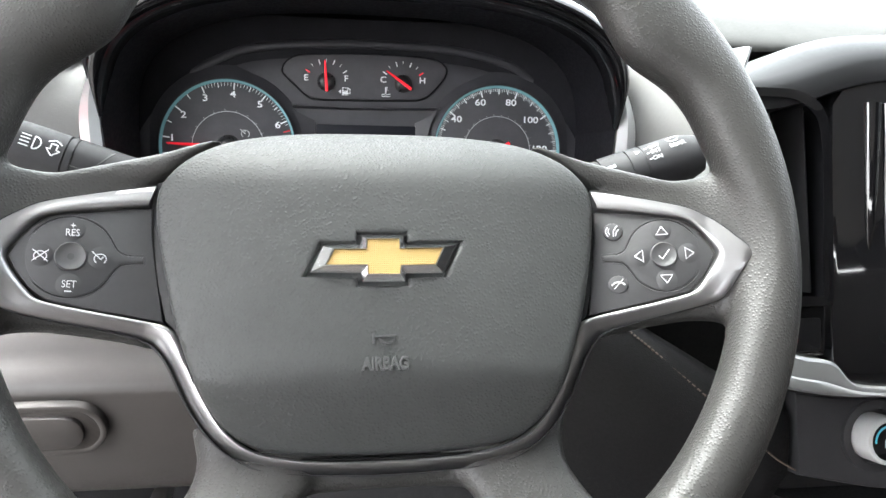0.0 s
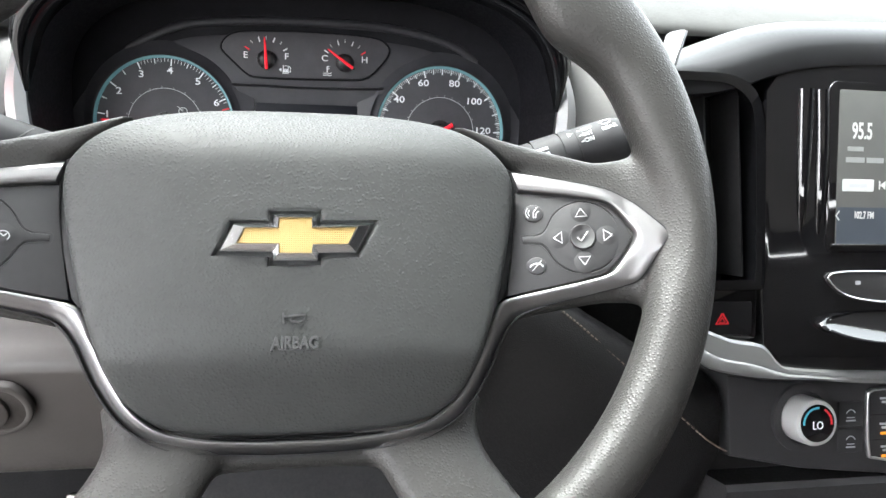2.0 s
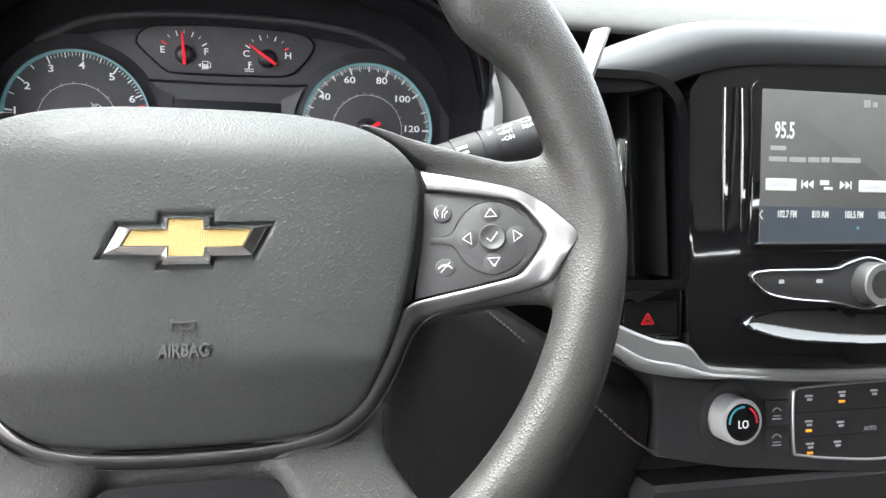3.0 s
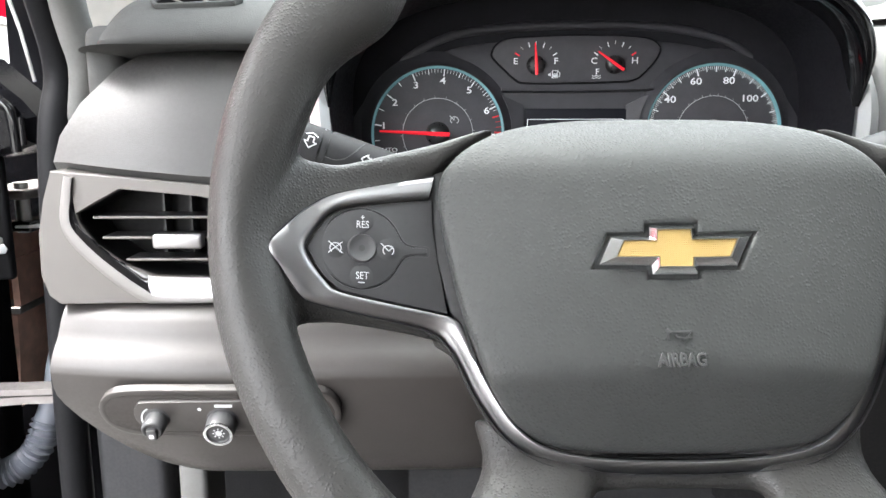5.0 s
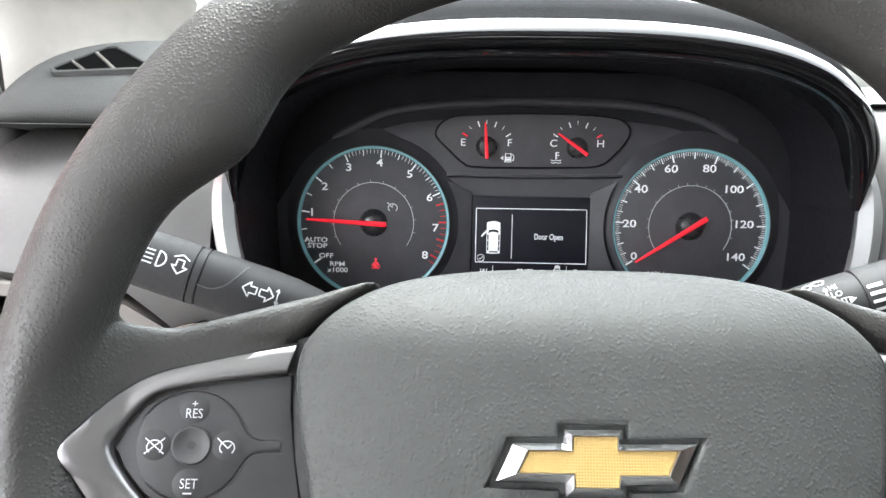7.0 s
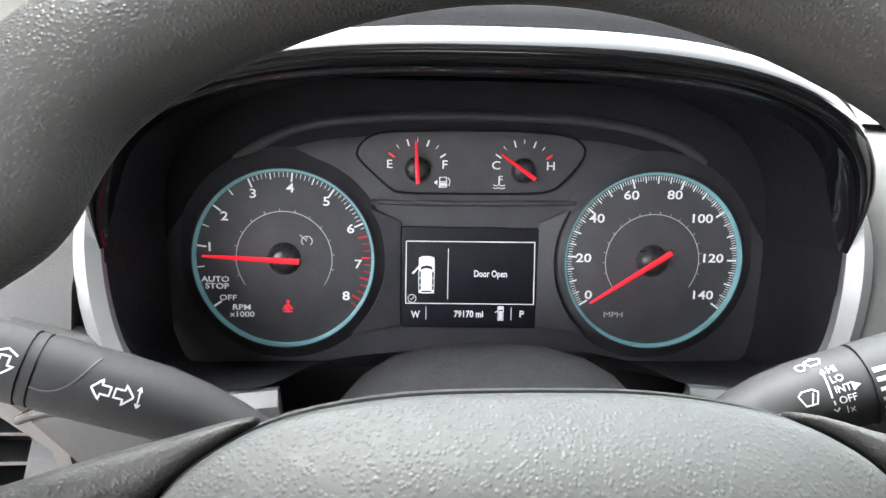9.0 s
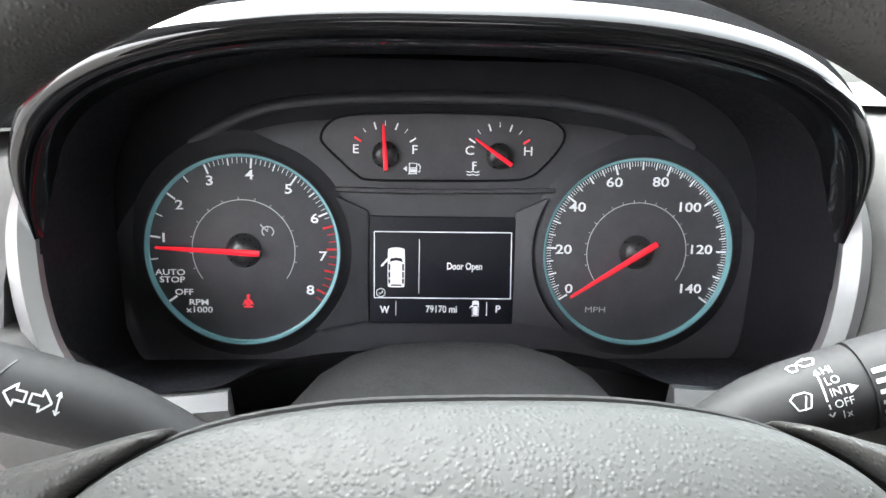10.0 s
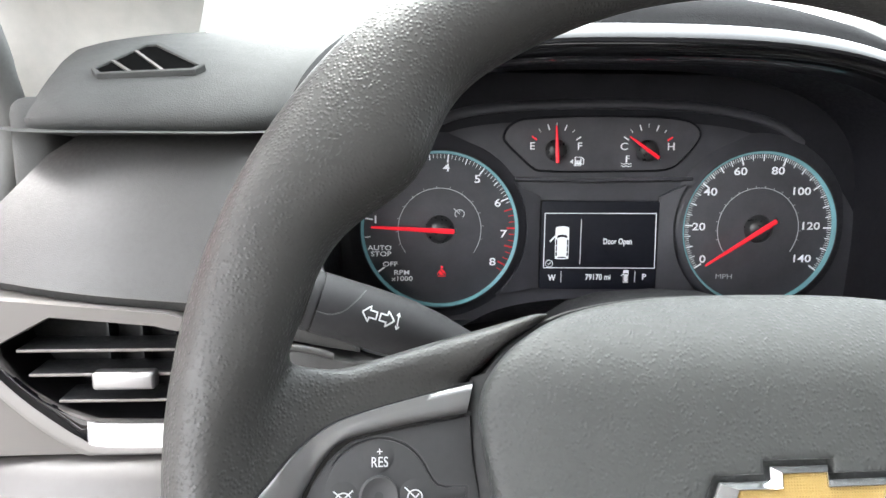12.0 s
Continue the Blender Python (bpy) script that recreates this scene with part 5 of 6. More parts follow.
    part("hazard_key", slab(rrect(-32, -19, 38, 22, 2), -4, -2.0, 0.0012), VENT_BLACK, hz)
    t = [(-34.5, -15.6), (-38.9, -22.4), (-30.1, -22.4), (-34.5, -15.6)]
    part("hazard_symbol", merge(line(t, 1.2, -2.1, 0.3), line([(-34.5, -18.2), (-36.6, -21.4), (-32.4, -21.4), (-34.5, -18.2)], 0.6, -2.1, 0.3)), DARK_RED, hz, "dim red warning triangle", 0)
    # centre vent
    v = thing("centre_air_vent", STACK, "black upright centre air vent with chrome tab", "air vent")
    o = [Vector(q[:2]) for q in catmull([(-78, 137), (-56, 137.4), (-36, 136.6), (-22, 131.5), (-14, 122), (-10.5, 108), (-9, 90), (-8, 50), (-7, 6), (-9, 0)], 4)] + [Vector((-78, 0))]
    i = [Vector(q[:2]) for q in catmull([(-75, 131.4), (-56, 131.8), (-39, 131), (-28, 126.5), (-20.5, 118.5), (-17.4, 106), (-16, 90), (-15, 50), (-14, 10), (-16, 6)], 4)] + [Vector((-75, 6))]
    rows = []
    for a, b in zip(o + o[:1], i + i[:1]):
        rows.append([(a[0] * K, a[1] * K, -40 * K), (a[0] * K, a[1] * K, 1 * K), ((a[0] * 0.7 + b[0] * 0.3) * K, (a[1] * 0.7 + b[1] * 0.3) * K, 1.5 * K), (b[0] * K, b[1] * K, 1.4 * K), (b[0] * K, b[1] * K, -40 * K)])
    bm = bmesh.new()
    loft(bm, rows, cap=False)
    bmesh.ops.remove_doubles(bm, verts=bm.verts, dist=1e-6)
    part("frame", bm, GLOSS, v, "gloss black frame", 40)
    part("backing", slab([(-68, 134), (-12, 134), (-9, 2), (-68, 2)], -46, -38, 0.0002), GAP, v, smooth=0)
    for u in (-73, -52, -28):
        rows = []
        for vv in frange(8, 128, 8):
            q = u + (128 - vv) * 0.06
            rows.append([(q * K, vv * K, -3 * K), ((q + 3.0) * K, vv * K, -6 * K), ((q + 2.2) * K, vv * K, -34 * K), ((q - 0.8) * K, vv * K, -34 * K)])
        bm = bmesh.new()
        loft(bm, rows)
        part("slat", bm, SLAT, v)
    part("tab", slab(rrect(-56.5, 79, 8, 32, 3), -6, 2, 0.002), CHROME, v, "chrome adjusting tab")
    # silver strip under the stack
    st = thing("silver_strip", STACK, "satin silver strip below the centre stack", "trim")
    top = catmull([(-64, -18), (-56, -22), (-30, -32), (-8, -36), (4, -48), (16, -52), (70, -55), (145, -57), (270, -55)], 4)
    bot = catmull([(-64, -38), (-56, -42), (-44, -50), (-20, -55), (6, -57.5), (26, -58.5), (70, -62), (145, -64), (270, -62)], 4)
    part("strip", band(top, bot, -30, 4, None, 2.0), STRIP, st)
    top2, bot2 = [Vector(q[:2]) for q in top], [Vector(q[:2]) for q in bot]
    part("lower_roll", band([a.lerp(b, 0.62) for a, b in zip(top2, bot2)], [b + Vector((0, -0.8)) for b in bot2], -28, 5.6, None, 1.4), STRIP, st, "bright rolled lower edge")
    part("seam", band([b + Vector((0, -0.9)) for b in bot2], [b + Vector((0, -2.0)) for b in bot2], -28, 0.6, None, 0.2), GAP, st)


build_stack()


def build_climate():
    c = thing("climate_panel", CLIMATE, "dark climate control panel with round temperature knob", "control panel")
    part("panel", slab([(-49, 36), (-20, 31), (132, 27), (240, 27), (240, -38), (132, -44), (8, -31), (-46, -20)], -40, -3, 0.003), CLIMATE_BLACK, c)
    part("knob_well", ring(8, 5, 18.5, 24, -4, 0.4, 48), CLIMATE_BLACK, c)
    k = part("temperature_knob", slab(ellipse(6.5, 5, 15.9, 15.9, 48), -3, 15, 0.0026), KNOB_SILVER, c, "silver ringed temperature knob showing LO")
    part("knob_face", slab(ellipse(6.5, 5, 12.8, 12.8, 40), 14, 15.4, 0.0006), GLOSS, k)
    text("knob_text", "LO", 5.4, k, LIT, 6.5, 3.4, 15.6, wide=0.82)
    part("knob_arc", ring(6.5, 5, 9.6, 11.0, 15.3, 15.6, 20, 85, 185), CYAN, k, smooth=0)
    part("knob_arc", ring(6.5, 5, 9.6, 11.0, 15.3, 15.6, 20, -5, 62), DARK_RED, k, smooth=0)
    for v in (6, -12.5):
        b = part("defrost_key", slab(rrect(45.5, v, 19, 17, 1), -4, -1.8, 0.0006), CLIMATE_BLACK, c)
        part("key_symbol", merge(line(ellipse(45.5, v - 2, 4, 5, 12, 30, 150), 0.7, -1.8, 0.2), line([(42.5, v - 2.5), (48.5, v - 2.5)], 0.7, -1.8, 0.2), line([(41.8, v - 4.6), (49.2, v - 4.6)], 1.0, -1.8, 0.2)), LIT_DIM, b, smooth=0)
    o = catmull([(57, 16), (60, 22.5), (70, 24), (130, 25.5), (186, 24), (194, 22), (197, 16), (196, -8), (188, -22), (176, -29), (140, -32.5), (112, -32), (66, -26.5), (58, -20)], 4, True)
    kb = part("key_block", slab(o, -4, -1.0, 0.0008), CLIMATE_BLACK, c, "block of climate keys in a bright outline")
    part("block_outline", band([Vector(p[:2]) for p in o] + [Vector(o[0][:2])], inset(o, 1.8) + inset(o, 1.8)[:1], -3, 0.4, None, 0.5), SILVER, kb)
    part("block_rules", merge(line([(60, 5), (192, 5)], 0.6, -0.95, 0.15), line([(60, -12.6), (120, -12.6)], 0.5, -0.95, 0.15)), GAP, kb, smooth=0)
    for u, v, amber in ((71, 15, 0), (98.5, 16.5, 1), (126, 16.5, 0), (71, -3, 1), (97.5, -5, 0), (72, -19, 1), (95, -19, 0)):
        part("key_symbol", merge(slab(rrect(u, v + 1.4, 6.4, 1.5, 0.5), -1.0, -0.75, 0.0001), slab(rrect(u + 0.6, v - 1.2, 4.4, 1.7, 0.5), -1.0, -0.75, 0.0001)), LIT_DIM, kb, smooth=0)
        if amber:
            part("key_lamp", slab(rrect(u, v - 5.2, 5, 1.8, 0.3), -1.0, -0.6, 0.0001), AMBER, kb, "amber indicator lamp", 0)
    text("key_text", "AUTO", 3.0, kb, LIT_DIM, 123, -9.5, -0.9, wide=0.9)
    # open tray under it
    part("tray_edge", ribbon([[(u * K, -40 * K, -6 * K), (u * K, -44 * K, -3 * K), (u * K, -66 * K, -14 * K), (u * K, -66 * K, -40 * K), (u * K, -40 * K, -40 * K)] for u in (-48, 40, 120, 240)]), CLIMATE_BLACK, c, "dark lip over the open tray", 30)
    # padded bolster beside it with a seam
    bo = thing("console_bolster", CLIMATE, "black padded console side with light stitching", "bolster")
    rows = []
    for u, z in ((-200, -70), (-186, -40), (-150, -20), (-112, -9), (-92, -5), (-70, -2), (-54, -2), (-51, -6)):
        top = 34 + max(0, -u - 70) * 0.64
        rows.append([(u * K, top * K, (z - 26) * K), (u * K, (top - 8) * K, (z - 6) * K), (u * K, (top - 18) * K, z * K), (u * K, (top - 52) * K, (z - 3) * K), (u * K, (top - 110) * K, (z - 50) * K), (u * K, (top - 200) * K, (z - 110) * K), (u * K, (top - 200) * K, -240 * K), (u * K, top * K, -240 * K)])
    bm = bmesh.new()
    loft(bm, rows)
    part("padding", bm, BOLSTER, bo, smooth=70)
    def bulge(u):
        for (u0, z0), (u1, z1) in zip(((-200, -70), (-186, -40), (-150, -20), (-112, -9), (-92, -5), (-70, -2)), ((-186, -40), (-150, -20), (-112, -9), (-92, -5), (-70, -2), (-40, -2))):
            if u0 <= u <= u1:
                return z0 + (z1 - z0) * (u - u0) / (u1 - u0)
        return -2
    seam = [Vector(q[:2]) for q in catmull([(-178, 96), (-160, 80), (-143, 65), (-121, 45), (-95, 21), (-69, -3), (-58, -11), (-49, -16)], 8)]
    for p, e in zip(seam, seam[1:]):
        q = p.lerp(e, 0.62)
        part("stitch", tube([(p.x * K, p.y * K, (bulge(p.x) - 0.8) * K), (q.x * K, q.y * K, (bulge(q.x) - 0.8) * K)], 0.0007, 6), STITCH, bo, smooth=0)


build_climate()

# ---------------------------------------------------------------- steering column and stalks
def build_column():
    c = thing("column_cover", plane_pose(0.0, 0.347, 1.20, 24), "dark plastic steering column cover", "column cover")
    rows = []
    for z, w, top in ((-60, 58, 40), (-75, 64, 53), (-95, 69, 66), (-112, 72, 75.5), (-128, 74, 81), (-142, 74, 83)):
        rr = []
        for k in range(28):
            a = 2 * math.pi * k / 28
            cb, sb = math.cos(a), math.sin(a)
            rr.append(((3 + w * math.copysign(abs(cb) ** 0.75, cb)) * K, (-10 + (top + 10) * (math.copysign(abs(sb) ** 0.62, sb) if sb > 0 else -abs(sb) ** 0.6 * 0.9)) * K, z * K))
        rows.append(rr)
    bm = bmesh.new()
    loft(bm, rows)
    part("shroud", bm, SHROUD, c, "dusty black shroud")
    part("seam", tube([(-0.079, -0.010, -0.060), (-0.082, -0.010, -0.10), (-0.080, -0.010, -0.14)], 0.0008, 6), GAP, c, "fine joint line")


build_column()


def build_stalk(sgn):
    """A control stalk; its axis runs out to the side and slightly to the driver."""
    name = "turn_signal_stalk" if sgn < 0 else "wiper_stalk"
    label = "black turn signal stalk with white arrow symbols" if sgn < 0 else "black wiper stalk with white printed settings"
    rise, back = (0.0045, 0.002) if sgn < 0 else (0.003, 0.0038)
    p0, p1 = (Vector((0.057 * sgn, 0.462 + back, 1.188 + rise)), Vector((0.203 * sgn, 0.447 + back, 1.240 + rise)))
    ax = (p1 - p0).normalized()
    # local frame: x along the stalk to the right, z to the driver and up
    x = ax * sgn
    z = Vector((0, -0.966, 0.26)) if sgn < 0 else Vector((0, -0.947, 0.32))
    z = (z - x * z.dot(x)).normalized()
    y = z.cross(x)
    m = Matrix(((x.x, y.x, z.x, p0.x), (x.y, y.y, z.y, p0.y), (x.z, y.z, z.z, p0.z), (0, 0, 0, 1)))
    s = thing(name, m, label, "stalk")
    L = (p1 - p0).length / K
    R = 13.2 if sgn < 0 else 15.0
    grow = R / 13.2
    def body(a, b, radii, mt, nm):
        n = len(radii)
        along = [a + (b - a) * i / (n - 1) for i in range(n)]
        bm = tube([(sgn * q * K, -0.017 * max(0, (75 - q) / 75) ** 2, 0) for q in along], [r * K * grow for r in radii], 36)
        return part(nm, bm, mt, s)
    def wrap(bm, r=R):
        """Lays a flat print, drawn in mm about the axis, on the round stalk."""
        for v in bm.verts:
            a, h = v.co.y / (r * K), r * K + v.co.z
            v.co.y, v.co.z = math.sin(a) * h, math.cos(a) * h
        return bm
    def stroke(pts, wd=0.8):
        p, fine = [Vector(q[:2]) for q in pts], []
        for q, r in zip(p, p[1:]):
            n = max(1, int((r - q).length / 0.8))
            fine += [q.lerp(r, i / n) for i in range(n)]
        part("print", wrap(line(fine + [p[-1]], wd, 0.05, 0.16)), PRINT, s, smooth=0)
    def word(b, u, v, cap=3.0, rot=0):
        ob = text("print", b, cap, s, PRINT, u, v, 0.24, wide=1.0, rot=rot, lift=0.12)
        for q in ob.data.vertices:
            a, h = q.co.y / (R * K), R * K + q.co.z
            q.co.y, q.co.z = math.sin(a) * h, math.cos(a) * h
    if sgn < 0:
        body(0, 106, [9, 9.6, 10.3, 11.1, 12.1, 12.9, 13.2, 13.2, 13.2], STALK, "arm")
        body(106, 107, [12.4, 12.4], GAP, "joint")
        body(107, 110, [13.1, 13.1], STALK, "collar")
        body(110, 111, [12.4, 12.4], GAP, "joint")
        body(111, L, [13.2, 13.2, 13, 11.5, 7], STALK, "end_cap")
        ar = [(0, 0), (3.2, 3.4), (3.2, 1.5), (6.2, 1.5), (6.2, -1.5), (3.2, -1.5), (3.2, -3.4), (0, 0)]
        stroke([(-88.1 + q[0], 2 + q[1]) for q in ar], 0.65)
        stroke([(-74.2 - q[0], 2 + q[1]) for q in ar], 0.65)
        stroke([(-73.7, 4.4), (-72.9, 5.8), (-72.2, 4.3)], 0.5)
        stroke([(-72.9, 5.8), (-72.3, -1.1)], 0.5)
        stroke([(-73.2, 0.2), (-72.3, -1.1), (-71.5, 0.3)], 0.5)
        stroke(ellipse(-125.5, 2.4, 3.4, 3.4, 16, -90, 90) + [Vector((-125.5, 5.8)), Vector((-125.5, -1.0))], 0.65)
        for k in range(4):
            stroke([(-132, -0.5 + 1.9 * k), (-127.4, -0.5 + 1.9 * k)], 0.6)
        stroke([(-116 + q[1], q[0] - 1.5) for q in ar], 0.65)
        stroke([(-119.4, 5.4), (-116, 7.2), (-112.6, 5.4)], 0.6)
        # Highlight along the parting line, put in as a strip of lighter plastic.
        part("parting_line_highlight", wrap(line(catmull([(-88.5, 12.5, 0), (-92, 5, 0), (-96, -0.5, 0), (-101, -3.2, 0), (-106.5, -3.2, 0)], 6), 0.5, 0.0, 0.3)), SWITCH_LIGHT, s, smooth=0)
    else:
        body(0, 86, [9, 9.6, 10.3, 11.1, 12.1, 12.9, 13.2, 13.2, 13.2], STALK, "arm")
        body(86, 87, [12.4, 12.4], GAP, "joint")
        body(87, 103, [13.6, 13.6], STALK, "turning_ring")
        body(103, 104, [12.4, 12.4], GAP, "joint")
        body(104, 112, [13.4, 13.4], STALK, "rear_ring")
        body(112, 113, [12.8, 12.8], GAP, "joint")
        body(113, L - 9, [13.2, 13.2, 13.1, 12.4, 10], STALK, "end_cap")
        for b, u, v in (("HI", 75.6, 11.0), ("LO", 75.7, 7.1), ("INT", 76.3, 3.3), ("OFF", 76.7, -0.6), ("1x", 76.5, -4.4)):
            word(b, u, v, 2.6)
        stroke([(72.3, 11.4), (71.6, 1.0)], 0.6)
        stroke([(71.5, 10.2), (72.4, 12.0), (73.1, 10.2)], 0.5)
        stroke([(71.8, 0.0), (71.9, -1.6)], 0.5)
        stroke([(71.0, -3.0), (72.0, -4.2), (72.9, -2.9)], 0.5)
        part("print", wrap(slab([(79.6, 4.9), (79.6, 1.7), (82.6, 3.3)], 0.1, 0.3, 0.00005)), PRINT, s, smooth=0)
        def screen_shape(cu, cv, a, b):
            stroke([Vector((cu, cv)) + Vector(q) for q in ((-a * 0.55, -b), (-a, b * 0.5), (-a * 0.5, b), (a * 0.5, b), (a, b * 0.5), (a * 0.55, -b), (-a * 0.55, -b))], 0.5)
        screen_shape(64.2, 3.2, 3.6, 2.6)
        stroke([(64.2, 0.2), (66.0, 4.6)], 0.5)
        screen_shape(71.5, 16.6, 3.0, 1.8)
        stroke([(70.4, 17.8), (71.5, 19.4), (72.8, 17.8)], 0.5)
        screen_shape(66.4, 15.4, 1.8, 1.6)
        for k in range(6):
            v = 6.4 - 3.4 * k
            part("print", wrap(line([(88.2, v), (94.6, v)], 1.6 - 0.15 * k, 0.55, 0.12)), PRINT, s, smooth=0)
        for b, u, v in (("OFF", 120.4, 12.0), ("INT", 119.8, 7.8), ("ON", 119.3, 3.6), ("REAR", 133, 7.6)):
            word(b, u, v, 2.7)
        for v in (12.0, 7.8, 3.6):
            stroke([(114.4, v), (116, v)], 0.6)
        screen_shape(132.4, 13.4, 3.6, 2.2)
        part("print", wrap(slab([(108.6, 12.6), (108.6, 9.4), (111.2, 11)], 0.3, 0.5, 0.00005)), PRINT, s, smooth=0)


build_stalk(-1)
build_stalk(1)

# ---------------------------------------------------------------- headlamp switches
def build_switches():
    s = thing("headlamp_switches", plane_pose(-0.2105, 0.4875, 1.0650, -19), "recessed headlamp and dimmer knobs on a grey plate", "switch panel")
    o = catmull([(-92, 3), (-88, 11), (-76, 14.5), (-40, 14.5), (0, 14.5), (34, 14.5), (44, 11), (48.5, 3), (48, -5), (42, -12), (32, -14), (0, -14), (-50, -14), (-76, -12.5), (-88, -7)], 4, True)
    # Flush plate in a darker colour, which holds the shade of the recess.
    part("recess", slab(inset(o, -1.0), -8, 0.2, 0.0003), BROWN, s)
    part("rim", band([*inset(o, -4.5), inset(o, -4.5)[0]], [Vector(q[:2]) for q in o] + [Vector(o[0][:2])], -6, 0.15, None, 0.3), LOWER, s, "grey moulded edge", 70)
    pl = catmull([(-74, 4), (-71, 10.5), (-62, 12.4), (0, 12.6), (30, 12.4), (38, 9), (41, 2), (40, -5), (35, -10), (26, -11.4), (0, -11.6), (-58, -11.2), (-69, -8), (-73.6, -2)], 4, True)
    part("plate", slab(pl, -2, 3.4, 0.0012), LOWER, s)
    def knob(cx, cy, r, h, nm, label):
        b = bmesh.new()
        loft(b, [[((cx + math.cos(2 * math.pi * k / 40) * (q + (0.22 if k % 2 and 0.15 < z / h < 0.8 else 0))) * K, (cy + math.sin(2 * math.pi * k / 40) * (q + (0.22 if k % 2 and 0.15 < z / h < 0.8 else 0))) * K, z * K) for k in range(40)] for q, z in ((r + 1.4, 2.0), (r + 1.2, 3.6), (r, 4.2), (r, h * 0.3), (r, h * 0.7), (r - 0.1, h - 1.2), (r - 0.5, h - 0.4), (r - 1.4, h), (r - 2.2, h - 0.2), (r - 2.8, h - 1.0), (0.05, h - 1.0))])
        return part(nm, b, SWITCH, s, label)
    knob(-60, -0.5, 6.6, 15, "dimmer_knob", "small dark dimmer knob")
    part("dimmer_pointer", slab(rrect(-60, -2.6, 6.4, 8.2, 1.6), 13.5, 16.5, 0.0012), SWITCH_LIGHT, s)
    part("dimmer_print", slab(rrect(-60, -3.2, 3.0, 3.0, 0.6), 16.3, 16.7, 0.0001), PRINT, s, smooth=0)
    part("print_arc", ring(-60, -1, 9.2, 10.2, 3.3, 3.6, 14, 120, 215), PRINT, s, smooth=0)
    lk = knob(-20, -3, 9.0, 15, "light_knob", "round headlamp knob")
    part("knob_ring", ring(-20, -3, 7.2, 8.8, 13.8, 15.5), CHROME, lk, "chrome ring")
    part("knob_print", merge(slab(ellipse(-20, -3, 2.0, 2.0, 12), 13.9, 14.4, 0.0001), *[line([(-20 + 2.6 * math.cos(k * 0.785), -3 + 2.6 * math.sin(k * 0.785)), (-20 + 3.8 * math.cos(k * 0.785), -3 + 3.8 * math.sin(k * 0.785))], 0.7, 14.0, 0.3) for k in range(8)]), PRINT, lk, smooth=0)
    part("plate_print", slab(rrect(-18, 9.4, 11, 2.4, 0.5), 3.3, 3.6, 0.0001), PRINT, s, smooth=0)
    for u in (-33, -3):
        part("plate_print", slab(ellipse(u, 6.8, 1.2, 1.2, 10), 3.3, 3.6, 0.0001), PRINT, s, smooth=0)


build_switches()

# ---------------------------------------------------------------- door opening
def build_door_side():
    p = thing("pillar_trim", pose(0, 0, 0), "light grey textured windscreen pillar trim", "pillar trim", kind="structure")
    path = [(-0.400, 0.69, 1.235), (-0.387, 0.685, 1.285), (-0.388, 0.672, 1.325), (-0.385, 0.650, 1.355), (-0.378, 0.55, 1.47), (-0.365, 0.42, 1.60)]
    part("trim", tube(catmull(path, 4), [0.008 + 0.006 * min(1, i / 6) for i in range(21)], 14), PILLAR, p)
    rows = []
    # Rows from 1.50 up are out of view, widened to shade the rim.
    for z, y, xl, xr in ((1.30, 0.93, -0.53, -0.37), (1.37, 0.92, -0.53, -0.315), (1.41, 0.90, -0.525, -0.30), (1.50, 0.78, -0.50, -0.32), (1.60, 0.60, -0.48, -0.29), (1.68, 0.42, -0.47, -0.26), (1.71, 0.29, -0.46, -0.26)):
        rows.append([(xl, y, z), (xl * 0.5 + xr * 0.5, y - 0.012, z), (xr, y, z), (xr, y + 0.03, z), (xl, y + 0.03, z)])
    part("screen_side_trim", ribbon(rows), CREAM, p, "pale cloth-covered pillar lining, its unseen top widened to shade the rim", 60)
    sl = thing("door_seal", pose(0, 0, 0), "black rubber weatherstrip along the door opening", "weatherstrip", kind="structure")
    seal = [(-0.415, 0.66, 0.70), (-0.412, 0.66, 1.05), (-0.415, 0.68, 1.22), (-0.414, 0.70, 1.28), (-0.412, 0.68, 1.33), (-0.408, 0.64, 1.38), (-0.400, 0.54, 1.48), (-0.385, 0.42, 1.60)]
    part("bulb", tube(catmull(seal, 4), 0.013, 12), RUBBER, sl)
    part("lip", tube([q + Vector((-0.016, 0.03, 0)) for q in catmull(seal, 4) if q.z > 1.23], 0.0035, 8), PILLAR, sl, "pale inner lip")
    j = thing("door_jamb", pose(0, 0, 0), "gloss black painted door jamb", "door frame", kind="structure")
    part("jamb_panel", box(-0.64, -0.44, 0.86, 0.90, 0.45, 1.27, 0.010), PAINT, j)
    part("jamb_side", box(-0.49, -0.452, 0.82, 0.90, 0.45, 1.27, 0.006), PAINT, j)
    part("screen_pillar", ribbon([[(-0.575, 0.87, 1.25), (-0.505, 0.86, 1.25), (-0.505, 0.90, 1.25), (-0.575, 0.90, 1.25)], [(-0.548, 0.87, 1.30), (-0.498, 0.86, 1.30), (-0.498, 0.90, 1.30), (-0.548, 0.90, 1.30)], [(-0.535, 0.85, 1.37), (-0.490, 0.84, 1.37), (-0.490, 0.88, 1.37), (-0.535, 0.88, 1.37)], [(-0.49, 0.55, 1.60), (-0.44, 0.54, 1.60), (-0.44, 0.58, 1.60), (-0.49, 0.58, 1.60)]]), PAINT, j)
    part("pillar_bead", tube([(-0.513, 0.85, 1.28), (-0.520, 0.845, 1.33), (-0.526, 0.835, 1.37)], 0.002, 6), STEEL, j)
    part("jamb_plate", box(-0.527, -0.503, 0.845, 0.862, 1.245, 1.268, 0.002), STEEL, j, "small bare metal plate")
    # open door, seen at its hinge edge
    d = thing("front_door", pose(0, 0, 0), "open gloss black front door seen at its hinge edge", "car door")
